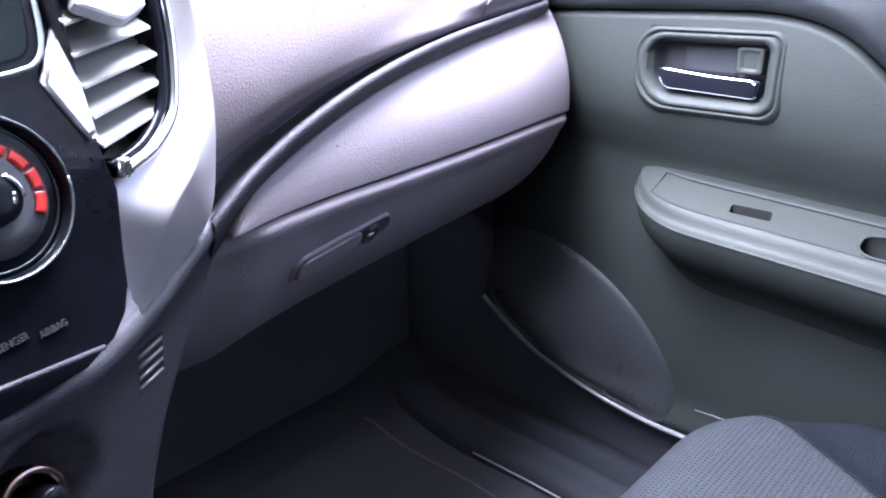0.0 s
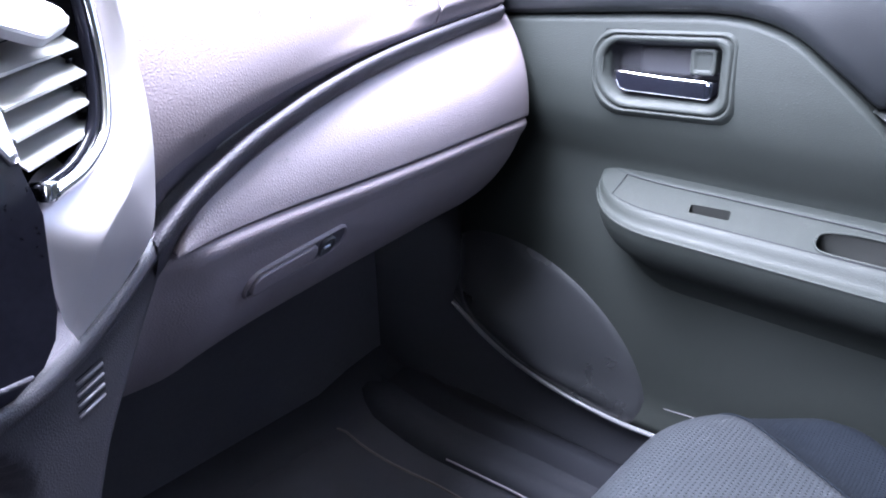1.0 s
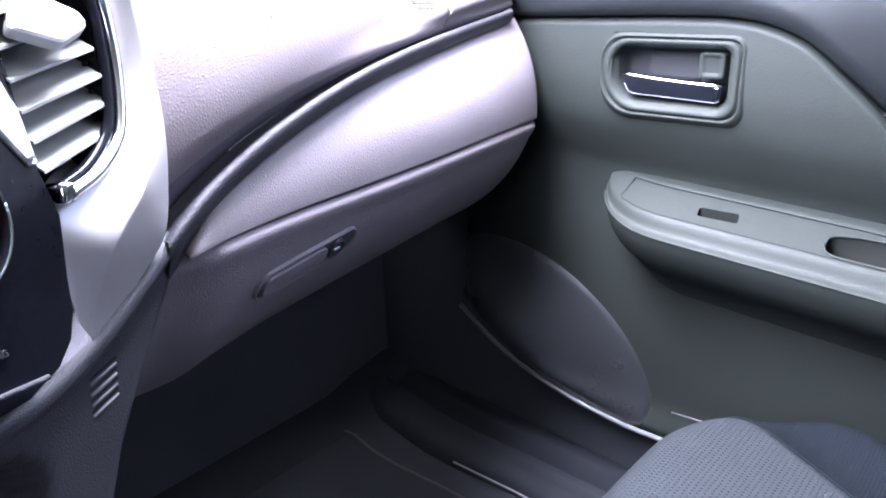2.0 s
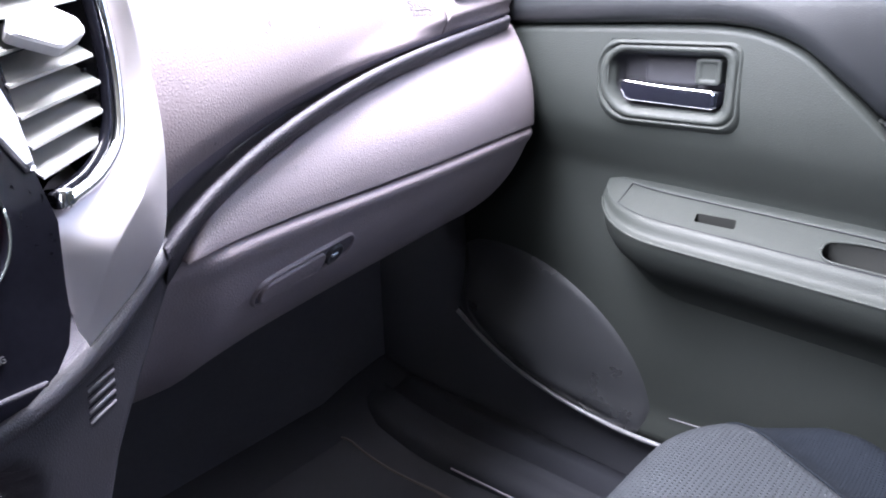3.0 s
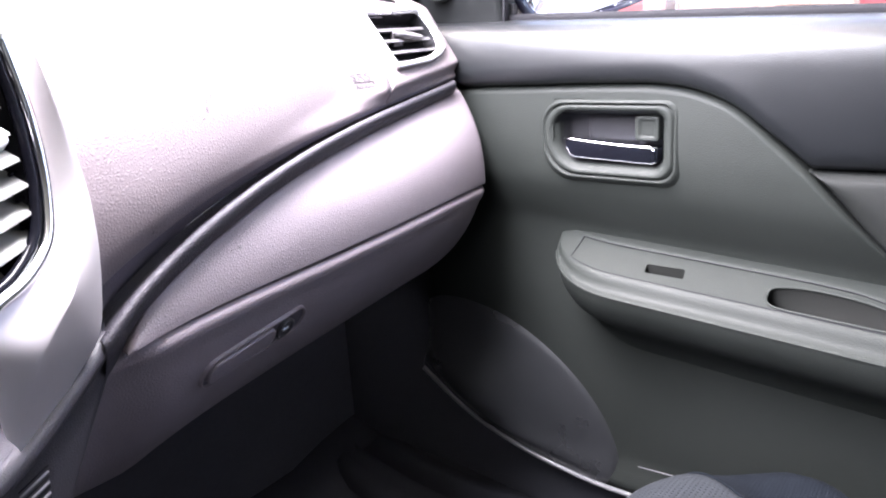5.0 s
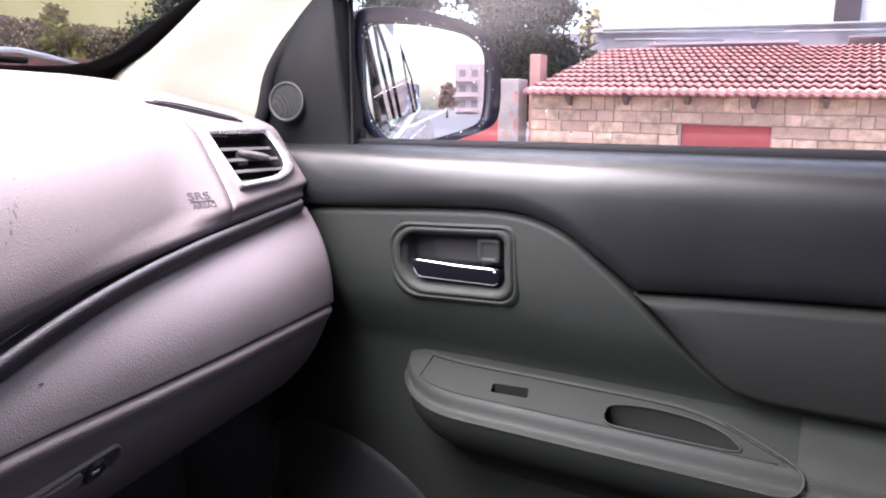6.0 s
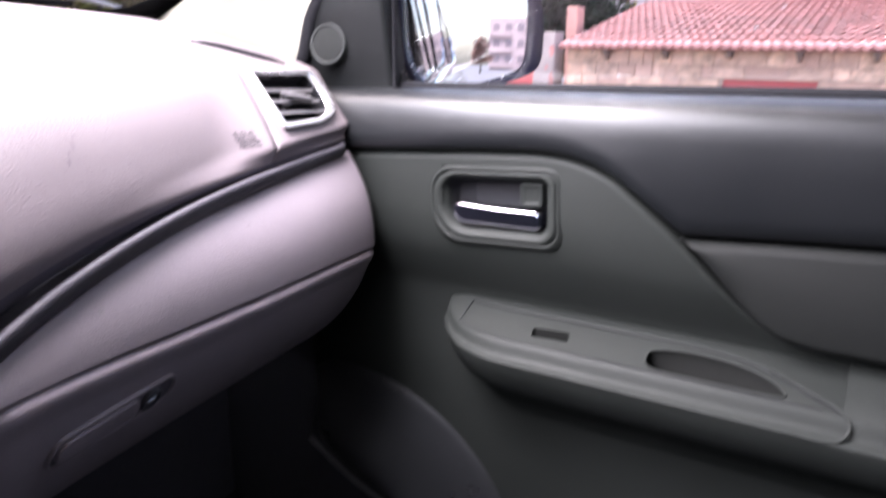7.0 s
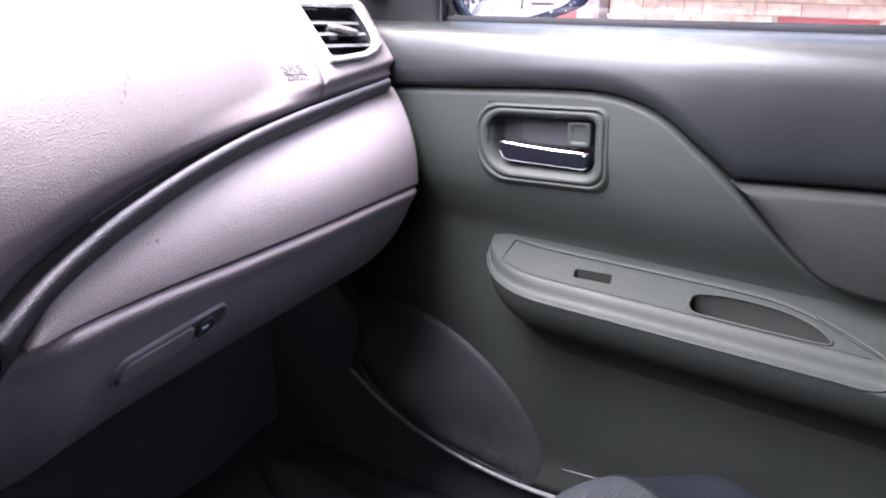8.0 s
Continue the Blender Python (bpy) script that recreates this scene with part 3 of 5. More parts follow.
BEZEL_OUT = spline([(0.181, 0.394, 1.27), (0.190, 0.389, 1.225), (0.1975, 0.388, 1.19), (0.2015, 0.386, 1.158), (0.199, 0.380, 1.13), (0.193, 0.372, 1.106), (0.182, 0.363, 1.083), (0.160, 0.350, 1.070), (0.135, 0.334, 1.060), (0.114, 0.320, 1.053)], 44)


def bezel_point(i, v):
    a, b = BEZEL_IN[i], BEZEL_OUT[i]
    p = a + (b - a) * min(v, 1.0)
    low = smooth01(22, 29, i)
    tent = max(0.0, 1 - (abs(v - 0.38) / (0.38 if v < 0.38 else 0.62)) ** 1.15)
    lift = (0.010 * (1 - low) * max(0.0, math.sin(math.pi * min(v, 1))) ** 0.7 + 0.013 * low * tent) * (1 - 0.95 * smooth01(33, 43, i))
    p += Vector((0.45, -0.85, 0.1)) * lift
    if v > 1:
        p += Vector((0.002, 0.03, 0)) * (v - 1) * 10
    if v < 0:
        p += Vector((-0.002, 0.02, 0)) * (-v) * 10 * (1 - smooth01(28, 36, i))
    return p


EYE_POINT = Vector((0.015, 0.002, 1.235))


def toward_eye(p, k):
    """Pulls a stack point towards the camera's eye, keeping its place in view."""
    return EYE_POINT + (Vector(p) - EYE_POINT) * k


# The lower bezel lies further along the sight lines, which tilts it down.
BEZEL_IN = [toward_eye(p, 0.965 + 0.030 * smooth01(27, 42, i)) for i, p in enumerate(BEZEL_IN)]
BEZEL_OUT = [toward_eye(p, 0.955 + 0.045 * smooth01(24, 42, i)) for i, p in enumerate(BEZEL_OUT)]
part("silver_bezel", sheet(bezel_point, range(44), [-0.1, 0, 0.06, 0.14, 0.25, 0.33, 0.37, 0.38, 0.39, 0.43, 0.55, 0.7, 0.82, 0.91, 0.97, 1.0, 1.1]), SILVER, stack, "satin silver bezel")
FASCIA = Plane((0.0619, 0.28985, 1.1424), (0.35, -1, 0.25), (1, 0.35, 0))


def fz(x, z):
    """A point of the fascia plane from x and z."""
    return FASCIA.uv(toward_eye((x, 0.316 + 0.35 * (x - 0.115) + 0.25 * (z - 1.13), z), 0.965))


part("gloss_fascia", slab(FASCIA, [fz(-0.05, 1.062), fz(0.080, 1.062), fz(0.095, 1.067), fz(0.1035, 1.075), fz(0.1085, 1.086), fz(0.111, 1.100), fz(0.117, 1.126), fz(0.114, 1.150), fz(0.116, 1.206), fz(0.12, 1.27), fz(-0.05, 1.27)], -0.03, 0.0, 0.001), GLOSS, stack, "gloss black fascia panel")
part("display", slab(FASCIA, rounded([fz(-0.03, 1.184), fz(0.090, 1.184), fz(0.098, 1.188), fz(0.101, 1.205), fz(0.103, 1.262), fz(-0.03, 1.262)], 2), -0.002, 0.0012), material("display_glass", (0.010, 0.014, 0.015), 0.3, spec=0.08), stack, "dark display screen")
part("display_rim", tube([FASCIA.at(*p, 0.001) for p in rounded([fz(-0.03, 1.180), fz(0.092, 1.180), fz(0.102, 1.186), fz(0.105, 1.205), fz(0.107, 1.265), fz(-0.03, 1.265)], 2)], 0.0011, 6), material("display_rim_grey", (0.38, 0.42, 0.42), 0.35, metal=0.4), stack, "thin bright display rim")
part("accent_wedge", slab(FASCIA, [fz(0.108, 1.195), fz(0.097, 1.176), fz(0.100, 1.170), fz(0.110, 1.149), fz(0.114, 1.150), fz(0.1135, 1.172)], -0.002, 0.003), SATIN, stack, "bright silver wedge beside the vent")
# round dial
dial = part("dial", rings([[FASCIA.at(r * math.cos(a), r * math.sin(a), d) for a in span(0, 2 * math.pi * 47 / 48, 47)] for r, d in ((0.0315, -0.002), (0.0315, 0.004), (0.0305, 0.0055), (0.0295, 0.004), (0.029, -0.001), (0.018, -0.0015))], (False, True)), GLOSS, stack, "round temperature dial with a bright ring")
part("dial_ring", tube([FASCIA.at(0.0305 * math.cos(a), 0.0305 * math.sin(a), 0.005) for a in span(0, 2 * math.pi, 48)], 0.0006, 6), material("smoked_ring", (0.16, 0.18, 0.18), 0.25, metal=0.8), dial, "thin smoked ring")
part("dial_ring", tube([FASCIA.at(0.0272 * math.cos(a), 0.0272 * math.sin(a), 0.0005) for a in span(0, 2 * math.pi, 48)], 0.0005, 6), material("dark_ring", (0.05, 0.06, 0.06), 0.3, metal=0.5), dial, "faint inner ring")
part("dial_face", rings([[FASCIA.at(r * math.cos(a), r * math.sin(a), d) for a in span(0, 2 * math.pi * 47 / 48, 47)] for r, d in ((0.0225, 0.0), (0.0225, 0.0015), (0.015, 0.002))], (False, True)), material("dial_grey", (0.055, 0.055, 0.062), 0.45), dial, "dark grey dial face")
for k, (a0, a1) in enumerate(((-33, -8), (-4, 18), (23, 46), (51, 74))):
    part("red_mark", sheet(lambda a, r: FASCIA.at(r * math.cos(radians(a)), r * math.sin(radians(a)), 0.0024), span(a0, a1, 8), [0.0170, 0.0185, 0.0200, 0.0212], tuple(-0.001 * FASCIA.n)), RED, dial, "red warm-side mark")
part("dial_knob", rings([[FASCIA.at(r * math.cos(a), r * math.sin(a), d) for a in span(0, 2 * math.pi * 39 / 40, 39)] for r, d in ((0.0110, 0.001), (0.0095, 0.007), (0.0085, 0.0085), (0.005, 0.009))], (False, True)), GLOSS, dial, "chrome dial knob")
for a0, a1, r in ((-15, 62, 0.0088), (110, 200, 0.0088), (-40, 10, 0.0055)):
    part("knob_trim", tube([FASCIA.at(r * math.cos(radians(a)), r * math.sin(radians(a)), 0.0086) for a in span(a0, a1, 14)], [0.0003] + [0.0009] * 13 + [0.0003], 6), CHROME, dial, "chrome arc on the knob")
# lettering on the lower fascia
for word, x0 in (("PASSENGER", 0.044), ("AIRBAG", 0.0655)):
    u, v = fz(x0, 1.0855 if x0 < 0.05 else 1.083)
    part("warning_letters", lettering(word, FASCIA, u, v, 0.0040, d=0.0006, squeeze=0.86), material("grey_letters", (0.05, 0.05, 0.056), 0.6), stack, "small grey warning lettering")
part("tray_edge", tube([FASCIA.at(*fz(0.0, 1.078), 0.002), FASCIA.at(*fz(0.046, 1.0735), 0.002), FASCIA.at(*fz(0.088, 1.067), 0.002)], 0.0012, 6), TRIM, stack, "thin tray edge")

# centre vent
CV = Plane(toward_eye((0.115, 0.315, 1.1), 0.965), (0.72, -1, 0.15), (1, 0.72, 0))
CV_SHAPE = [CV.uv(toward_eye(p, 0.965)) for p in [(0.112, 0.33, 1.25), (0.112, 0.322, 1.165), (0.1145, 0.321, 1.134), (0.121, 0.324, 1.131), (0.146, 0.343, 1.1355), (0.163, 0.357, 1.147), (0.171, 0.366, 1.168), (0.175, 0.374, 1.20), (0.173, 0.378, 1.25)]]
cvent = part("centre_vent", rings([[CV.at(*p, 0.001) for p in CV_SHAPE], [CV.at(*p, -0.026) for p in CV_SHAPE], [CV.at(*p, -0.032) for p in CV_SHAPE]], (False, True), False), RUBBER, stack, "black vent duct with grey slats")
part("vent_rim", tube(spline([CV.at(*p, 0.003) for p in CV_SHAPE[3:]], 30), 0.0032, 8), CHROME, cvent, "chrome vent rim")
part("vent_rim_inner", tube(spline([CV.at(p[0] - 0.004, p[1] + 0.003, 0.0) for p in CV_SHAPE[3:]], 30), 0.003, 8), GLOSS, cvent, "black inner rim")
for k in range(8):
    z = 1.1455 + 0.0133 * k
    right = hermite((1.14, 0.157), (1.155, 0.165), (1.175, 0.1695), (1.20, 0.171), (1.26, 0.170))(z + 0.004)
    u0, v0 = CV.uv(toward_eye((0.1165, 0.325, z), 0.965))
    u1, _ = CV.uv(toward_eye((right - 0.002, 0.36, z), 0.965))
    v1 = v0 + 0.0052
    lo = [CV.at(u0, v0 - 0.001, 0.0), CV.at(u1, v1 - 0.002, 0.0), CV.at(u1 + 0.005, v1 + 0.0070, -0.015), CV.at(u0 + 0.004, v0 + 0.0080, -0.015)]
    part("slat", rings([lo, [p - 0.0013 * CV.v for p in lo]], smooth=False), SLAT, cvent)
    part("slat_pin", tube([CV.at(u1 - 0.002, v1 + 0.004, -0.006), CV.at(u1 + 0.004, v1 + 0.004, -0.007)], 0.0012, 6), GLOSS, cvent, "black pivot pin")
TAB = Plane(CV.at(*CV.uv(toward_eye((0.143, 0.34, 1.203), 0.965)), 0.005), (0.5, -0.9, 1.0), (1, 0.72, 0.12))
TAB_SHAPE = filleted([(-0.024, 0.004), (-0.008, -0.010), (0.014, -0.0075), (0.019, -0.001), (0.010, 0.012), (-0.014, 0.012)], 0.003, 3)
TAB_TOP = [(u * 0.92, v * 0.88) for u, v in TAB_SHAPE]
part("thumb_tab", rings([[TAB.at(*p, -0.003) for p in TAB_SHAPE], [TAB.at(*p, 0.0018) for p in TAB_SHAPE], [TAB.at(*p, 0.003) for p in TAB_TOP]], smooth=False), material("pale_tab", (0.42, 0.42, 0.43), 0.4), cvent, "pale thumb tab")
RIM_END = CV_SHAPE[3]
part("rim_end", slab(CV, [(RIM_END[0] + a, RIM_END[1] + b) for a, b in filleted([(-0.004, -0.002), (0.004, -0.003), (0.005, 0.006), (-0.001, 0.007)], 0.0015, 3)], -0.004, 0.006), CHROME, cvent, "chrome end block of the vent rim")

# console side below the ridge
console = thing("centre_console", "charcoal plastic console side with a small slotted grille", "centre console")
# Plain boxes added to close the footwell to light from the driver side.
part("tunnel", joined([box((-0.13, -0.9, 0.46), (0.06, 0.99, 0.74), 0.02), box((-0.13, 0.30, 0.70), (0.05, 0.60, 1.02), 0.02)]), CONSOLE, console, "plain tunnel under the console, added to block light")
CS = Plane((0.118, 0.325, 1.03), (0.66, -1, 0.0), (1, 0.66, 0))


def cs(x, z, d=0.0):
    return CS.at((x - 0.118) * math.hypot(1, 0.66), z - 1.03, d)


CON_TOP = hermite((-0.02, 1.082), (0.043, 1.062), (0.067, 1.0555), (0.10, 1.0535), (0.125, 1.0575), (0.145, 1.0635), (0.164, 1.070), (0.183, 1.0775), (0.196, 1.083))
CON_RIGHT = hermite((0.60, 0.02), (0.80, 0.062), (0.90, 0.09), (0.95, 0.106), (0.984, 0.124), (1.014, 0.151), (1.032, 0.169), (1.054, 0.192))


def con_point(k, v):
    """v runs from the floor up, k across from the car's middle to the free edge."""
    z = 0.60 + (1.085 - 0.60) * v
    xr = CON_RIGHT(z) if z < 1.054 else 0.1925 + (z - 1.054) * 0.1
    x = -0.03 + (xr + 0.03) * k
    top = CON_TOP(x)
    p = cs(x, min(z, top), 0.0)
    edge = max(0, k - 0.93) / 0.07
    p -= 0.006 * edge**2 * CS.n
    near = math.hypot((x - 0.046) / 0.030, (z - 1.012) / 0.033)
    return p - 0.022 * smooth01(1.0, 0.72, near) * CS.n


part("side_panel", sheet(con_point, span(0, 0.9, 30) + [0.93, 0.95, 0.97, 0.985, 1.0], span(0, 0.8, 16) + span(0.82, 1.0, 30), (0.0, 0.10, 0.0)), CONSOLE, console)
part("rolled_edge", tube([cs(x, CON_TOP(x) - 0.002, 0.001) for x in span(-0.03, 0.1850, 40)], 0.0064, 10), CONSOLE, console, "rolled upper edge")
for k in range(4):
    z = 1.0395 - 0.0056 * k
    part("grille_slot", tube([cs(0.1115 - 0.001 * k, z - 0.0035, 0.0), cs(0.1290 - 0.001 * k, z - 0.0042, 0.0)], 0.0009, 6), material("grille_light", (0.2, 0.19, 0.21), 0.4), console, "pale grille slot")
    part("grille_gap", tube([cs(0.1115 - 0.001 * k, z - 0.0008, -0.0007), cs(0.1300 - 0.001 * k, z - 0.0015, -0.0004)], 0.0009, 6), RUBBER, console)
SOCK = Plane(cs(0.0405, 1.0235, 0.004), (0.45, -1, 0.35), (1, 0.45, 0))
socket = part("lighter_socket", rings([[SOCK.at(r * math.cos(a), r * math.sin(a), d) for a in span(0, 2 * math.pi * 31 / 32, 31)] for r, d in ((0.0145, -0.006), (0.0145, 0.004), (0.0135, 0.006), (0.0115, 0.005), (0.0105, -0.008))], (False, True)), material("bronzed_chrome", (0.35, 0.24, 0.22), 0.2, metal=1.0), console, "bronze-tinted chrome power socket")
part("socket_plug", rings([[SOCK.at(0.004 + r * math.cos(a), -0.004 + r * math.sin(a), d) for a in span(0, 2 * math.pi * 31 / 32, 31)] for r, d in ((0.0075, -0.004), (0.0075, 0.008), (0.0065, 0.010), (0.003, 0.0105))], (False, True)), GLOSS, socket, "black lighter plug")

# ---- passenger door ----
door = thing("passenger_door", "closed grey and black moulded passenger door with armrest", "car door")
X_MID = hermite((0.55, 0.79), (0.62, 0.784), (0.70, 0.778), (0.80, 0.771), (0.88, 0.765), (0.94, 0.761), (0.985, 0.752), (1.01, 0.739), (1.04, 0.725), (1.075, 0.7175), (1.11, 0.7155), (1.17, 0.717))
T_LINE = hermite((0.66, 1.138), (0.523, 1.146), (0.407, 1.153), (0.31, 1.1585), (0.265, 1.1595), (0.228, 1.155), (0.191, 1.141), (0.155, 1.114), (0.123, 1.087), (0.09, 1.054), (0.058, 1.022), (0.031, 1.001), (0.005, 0.994), (-0.04, 0.992), (-0.10, 0.992), (-0.70, 0.99))
RIM = hermite((0.70, 0.74), (0.63, 0.692), (0.569, 0.655), (0.49, 0.624), (0.42, 0.607), (0.35, 0.603), (0.286, 0.608), (0.15, 0.61), (-0.70, 0.61))
TRI = hermite((0.60, 1.07), (0.129, 1.085), (-0.079, 1.0965), (-0.70, 1.115))


def edge_dip(v, length, w=0.006, deep=0.007):
    d = min(v, 1 - v) * length
    return deep * (1 - min(d / w, 1)) ** 2


def rim_out(y):
    """How far the lower edge stands out from the door panel."""
    return 0.015 + 0.015 * smooth01(0.38, 0.54, y)


def mid_point(y, v):
    lo, hi = RIM(y), T_LINE(y) - 0.001
    z = lo + (hi - lo) * v
    dip = 0.007 * max(0, 1 - (1 - v) * (hi - lo) / 0.006) ** 2
    return (X_MID(z) + dip - (rim_out(y) - 0.001) * smooth01(0.05, 0.0, z - lo), y, z)


DOOR_YS = span(-0.72, -0.12, 12) + span(-0.10, 0.34, 66) + span(0.35, 0.64, 24)
VS = span(0, 0.68, 26) + span(0.69, 0.975, 46) + [0.98, 0.985, 0.99, 0.995, 1.0]


POD_C, POD_A, POD_B = (0.52, 0.66), 0.208, 0.178


def door_openings(p):
    """Where the panel is open: behind the handle and behind the speaker cover."""
    up = (p.z - POD_C[1]) / POD_B
    pod = math.hypot((p.y - POD_C[0]) / POD_A - 0.25 * up * POD_B / POD_A, up) < 0.91
    return pod or (abs(p.y - 0.3215) < 0.075 and abs(p.z - 1.1005) < 0.0415)


part("middle_panel", sheet(mid_point, DOOR_YS, VS, (0.03, 0, 0), skip=door_openings), DOORMID, door, "grey moulded middle panel")


def insert_point(y, v):
    lo, hi = T_LINE(y) + 0.001, TRI(y) - 0.001
    z = lo + (hi - lo) * v
    return (0.722 + edge_dip(v, hi - lo, 0.008, 0.006) + 0.006 * (1 - v) - 0.006 * math.sin(math.pi * v), y, z)


part("insert_panel", sheet(insert_point, span(-0.72, -0.06, 20) + span(-0.05, 0.1225, 30), span(0, 0.1, 6) + span(0.12, 0.88, 18) + span(0.9, 1, 6), (0.03, 0, 0)), INSERT, door, "padded grey insert panel")
ROLL = hermite((0.0, 0.774), (0.0012, 0.745), (0.003, 0.7300), (0.006, 0.7215), (0.010, 0.7150), (0.016, 0.7100), (0.024, 0.7067), (0.034, 0.7050), (0.050, 0.7046), (0.085, 0.7070), (0.14, 0.7150), (0.25, 0.7180))


def top_point(y, v):
    lo = max(T_LINE(y), TRI(y) if y < 0.129 else 0) + 0.001
    hi = 1.2215
    x = ROLL((1 - v) * (hi - lo)) + 0.012 * (1 - v) * smooth01(0.25, 0.0, y) * smooth01(1.16, 1.09, lo)
    x += 0.008 * max(0, 1 - v * (hi - lo) / 0.022) ** 2 + 0.006 * max(0, 1 - v * (hi - lo) / 0.006) ** 2
    return (x, y, lo + (hi - lo) * v)


part("upper_pad", sheet(top_point, DOOR_YS, [0, 0.01, 0.02, 0.035, 0.05, 0.075] + span(0.1, 0.8, 16) + span(0.82, 1.0, 16), (0.03, 0, 0)), DOORTOP, door, "black padded upper roll")

# speaker cover low on the door


def pod_point(a, r):
    y, z = POD_C[0] + POD_A * r * math.cos(a) + 0.25 * POD_B * r * math.sin(a), POD_C[1] + POD_B * r * math.sin(a)
    y = min(y, 0.64)
    d = z - RIM(y)
    front = smooth01(0.40, 0.56, y)
    keep = smooth01(0.0, 0.032 + 0.036 * front, d) * smooth01(0.655, 0.60, y)
    fall = 1 - 0.55 * front * smooth01(0.05, 0.17, d)
    bulge = (0.026 + 0.040 * front) * keep * fall * (1 - r ** (1.6 + 0.8 * front)) - 0.003 * smooth01(0.9, 1.0, r)
    bulge += 0.0010 * smooth01(1.0, 0.90, r) + (rim_out(y) - 0.001) * smooth01(0.06, 0.0, d) * smooth01(1.0, 0.88, r)
    z = max(z, RIM(y) + 0.001)
    return (X_MID(z) + 0.001 - bulge, y, z)


part("speaker_cover", sheet(pod_point, span(0, 2 * math.pi, 72), [0.001, 0.12, 0.24, 0.36, 0.48, 0.6, 0.7, 0.78, 0.85, 0.9, 0.93, 0.955, 0.98, 1.0]), material("speaker_plastic", (0.019, 0.020, 0.022), 0.30, grain=0.15, size=600, spec=0.9), door, "domed black speaker cover")
# Far paler than the door: the rim's highlight is put into its colour.
part("lower_rim", tube([(X_MID(RIM(y)) - rim_out(y) - 0.002, y, RIM(y) + 0.006 * smooth01(0.38, 0.54, y)) for y in span(-0.6, 0.638, 60)], [0.0042] * 36 + [0.0036] * 25, 8), material("rim_highlight_grey", (0.12, 0.12, 0.128), 0.3), door, "rounded lower edge, highlight in its grey")
part("mould_line", tube([(X_MID(0.65) - 0.001, 0.291, 0.648), (X_MID(0.657) - 0.001, 0.23, 0.657)], 0.001, 5), material("mould_line", (0.11, 0.11, 0.118), 0.4), door, "thin pale moulding line")
# storage pocket at the rear foot of the door
part("door_pocket", sheet(lambda a, b: (0.790 - 0.050 * math.cos(b) ** 0.6, -0.195 + 0.15 * math.cos(a) * math.sin(b), 0.610 + 0.13 * math.sin(a) * math.sin(b)), span(0, 2 * math.pi, 48), span(0.01, math.pi / 2 - 0.01, 14)), DOORMID, door, "bulging door pocket")

# armrest
ARM = [(0.776, 0.980), (0.761, 0.9796), (0.7545, 0.9792), (0.7508, 0.9785), (0.7475, 0.9775), (0.7455, 0.9755)]
ARM_OUT = [(0.694, 0.9548), (0.6917, 0.9530), (0.6897, 0.9500), (0.6880, 0.9458), (0.6865, 0.9415), (0.6840, 0.9385), (0.6800, 0.9368), (0.6770, 0.9362), (0.6755, 0.9345), (0.6758, 0.9318), (0.6800, 0.920), (0.6880, 0.904), (0.7010, 0.890), (0.7190, 0.878), (0.7380, 0.867), (0.7540, 0.854), (0.7650, 0.838), (0.7760, 0.815), (0.7990, 0.790)]


def fullness(y):
    """How far the armrest stands out: it rounds off at its front end."""
    return math.sqrt(max(0.0, 1 - ((y - 0.285) / 0.115) ** 2.4)) if y > 0.285 else 1.0


PLATE_EDGE = hermite((0.40, 0.7385), (0.15, 0.7385), (0.10, 0.7380), (0.06, 0.7345), (0.029, 0.7255), (-0.012, 0.706), (-0.035, 0.6955))
plate_z = hermite((0.694, 0.9548), (0.7455, 0.9755))


def arm_point(y, p):
    s = fullness(y)
    x, z = p
    if 0.7450 <= x < 0.7560 and z > 0.95:
        edge = PLATE_EDGE(y)
        x, z = x + edge - 0.7455, z + plate_z(edge) - 0.9755
    k = 0.12 + 0.88 * s
    return (0.778 - (0.778 - x) * s, y, 0.976 + (z - 0.976) * k)


ARM_YS = [0.400 - 0.115 * (1 - math.cos(a)) for a in span(0, math.pi / 2, 14)] + [0.358] + span(0.27, -0.02, 30) + [-0.026, -0.031, -0.035]
ARM_YS = sorted(set(ARM_YS), reverse=True)
MID_YS = [y for y in ARM_YS if y <= 0.3581]
arm = part("armrest", sheet(lambda y, k: arm_point(y, ARM_OUT[k]), ARM_YS, range(len(ARM_OUT))), DOORMID, door, "grey moulded armrest")
part("armrest_border", sheet(lambda y, k: arm_point(y, ARM[k]), ARM_YS, range(len(ARM))), DOORMID, door, "rolled inner border of the armrest")
part("armrest_nose", sheet(lambda y, k: arm_point(y, (ARM[-1], ((ARM[-1][0] + ARM_OUT[0][0]) / 2, (ARM[-1][1] + ARM_OUT[0][1]) / 2), ARM_OUT[0])[k]), [y for y in ARM_YS if y >= 0.3579], range(3)), DOORMID, door, "rounded front end of the armrest")
REAR_SEC = [(0.772, 0.986), (0.757, 0.985), (0.735, 0.977), (0.712, 0.966), (0.6965, 0.9585)] + ARM_OUT[1:]
part("armrest_tail", sheet(lambda y, k: (REAR_SEC[k][0], y, REAR_SEC[k][1]), span(-0.035, -0.72, 14), range(len(REAR_SEC))), DOORMID, door, "plain rear run of the armrest")


def plate_with_holes(outer, holes, z):
    """A flat plate with openings through it."""
    bm = bmesh.new()
    edges, loops = [], []
    for loop in [outer] + holes:
        vs = [bm.verts.new(p if len(p) == 3 else (p[0], p[1], z(p[0]))) for p in loop]
        loops.append(vs)
        edges += [bm.edges.new((a, b)) for a, b in zip(vs, vs[1:] + vs[:1])]
    bmesh.ops.triangle_fill(bm, use_beauty=True, edges=edges)
    bmesh.ops.recalc_face_normals(bm, faces=bm.faces)
    return bm


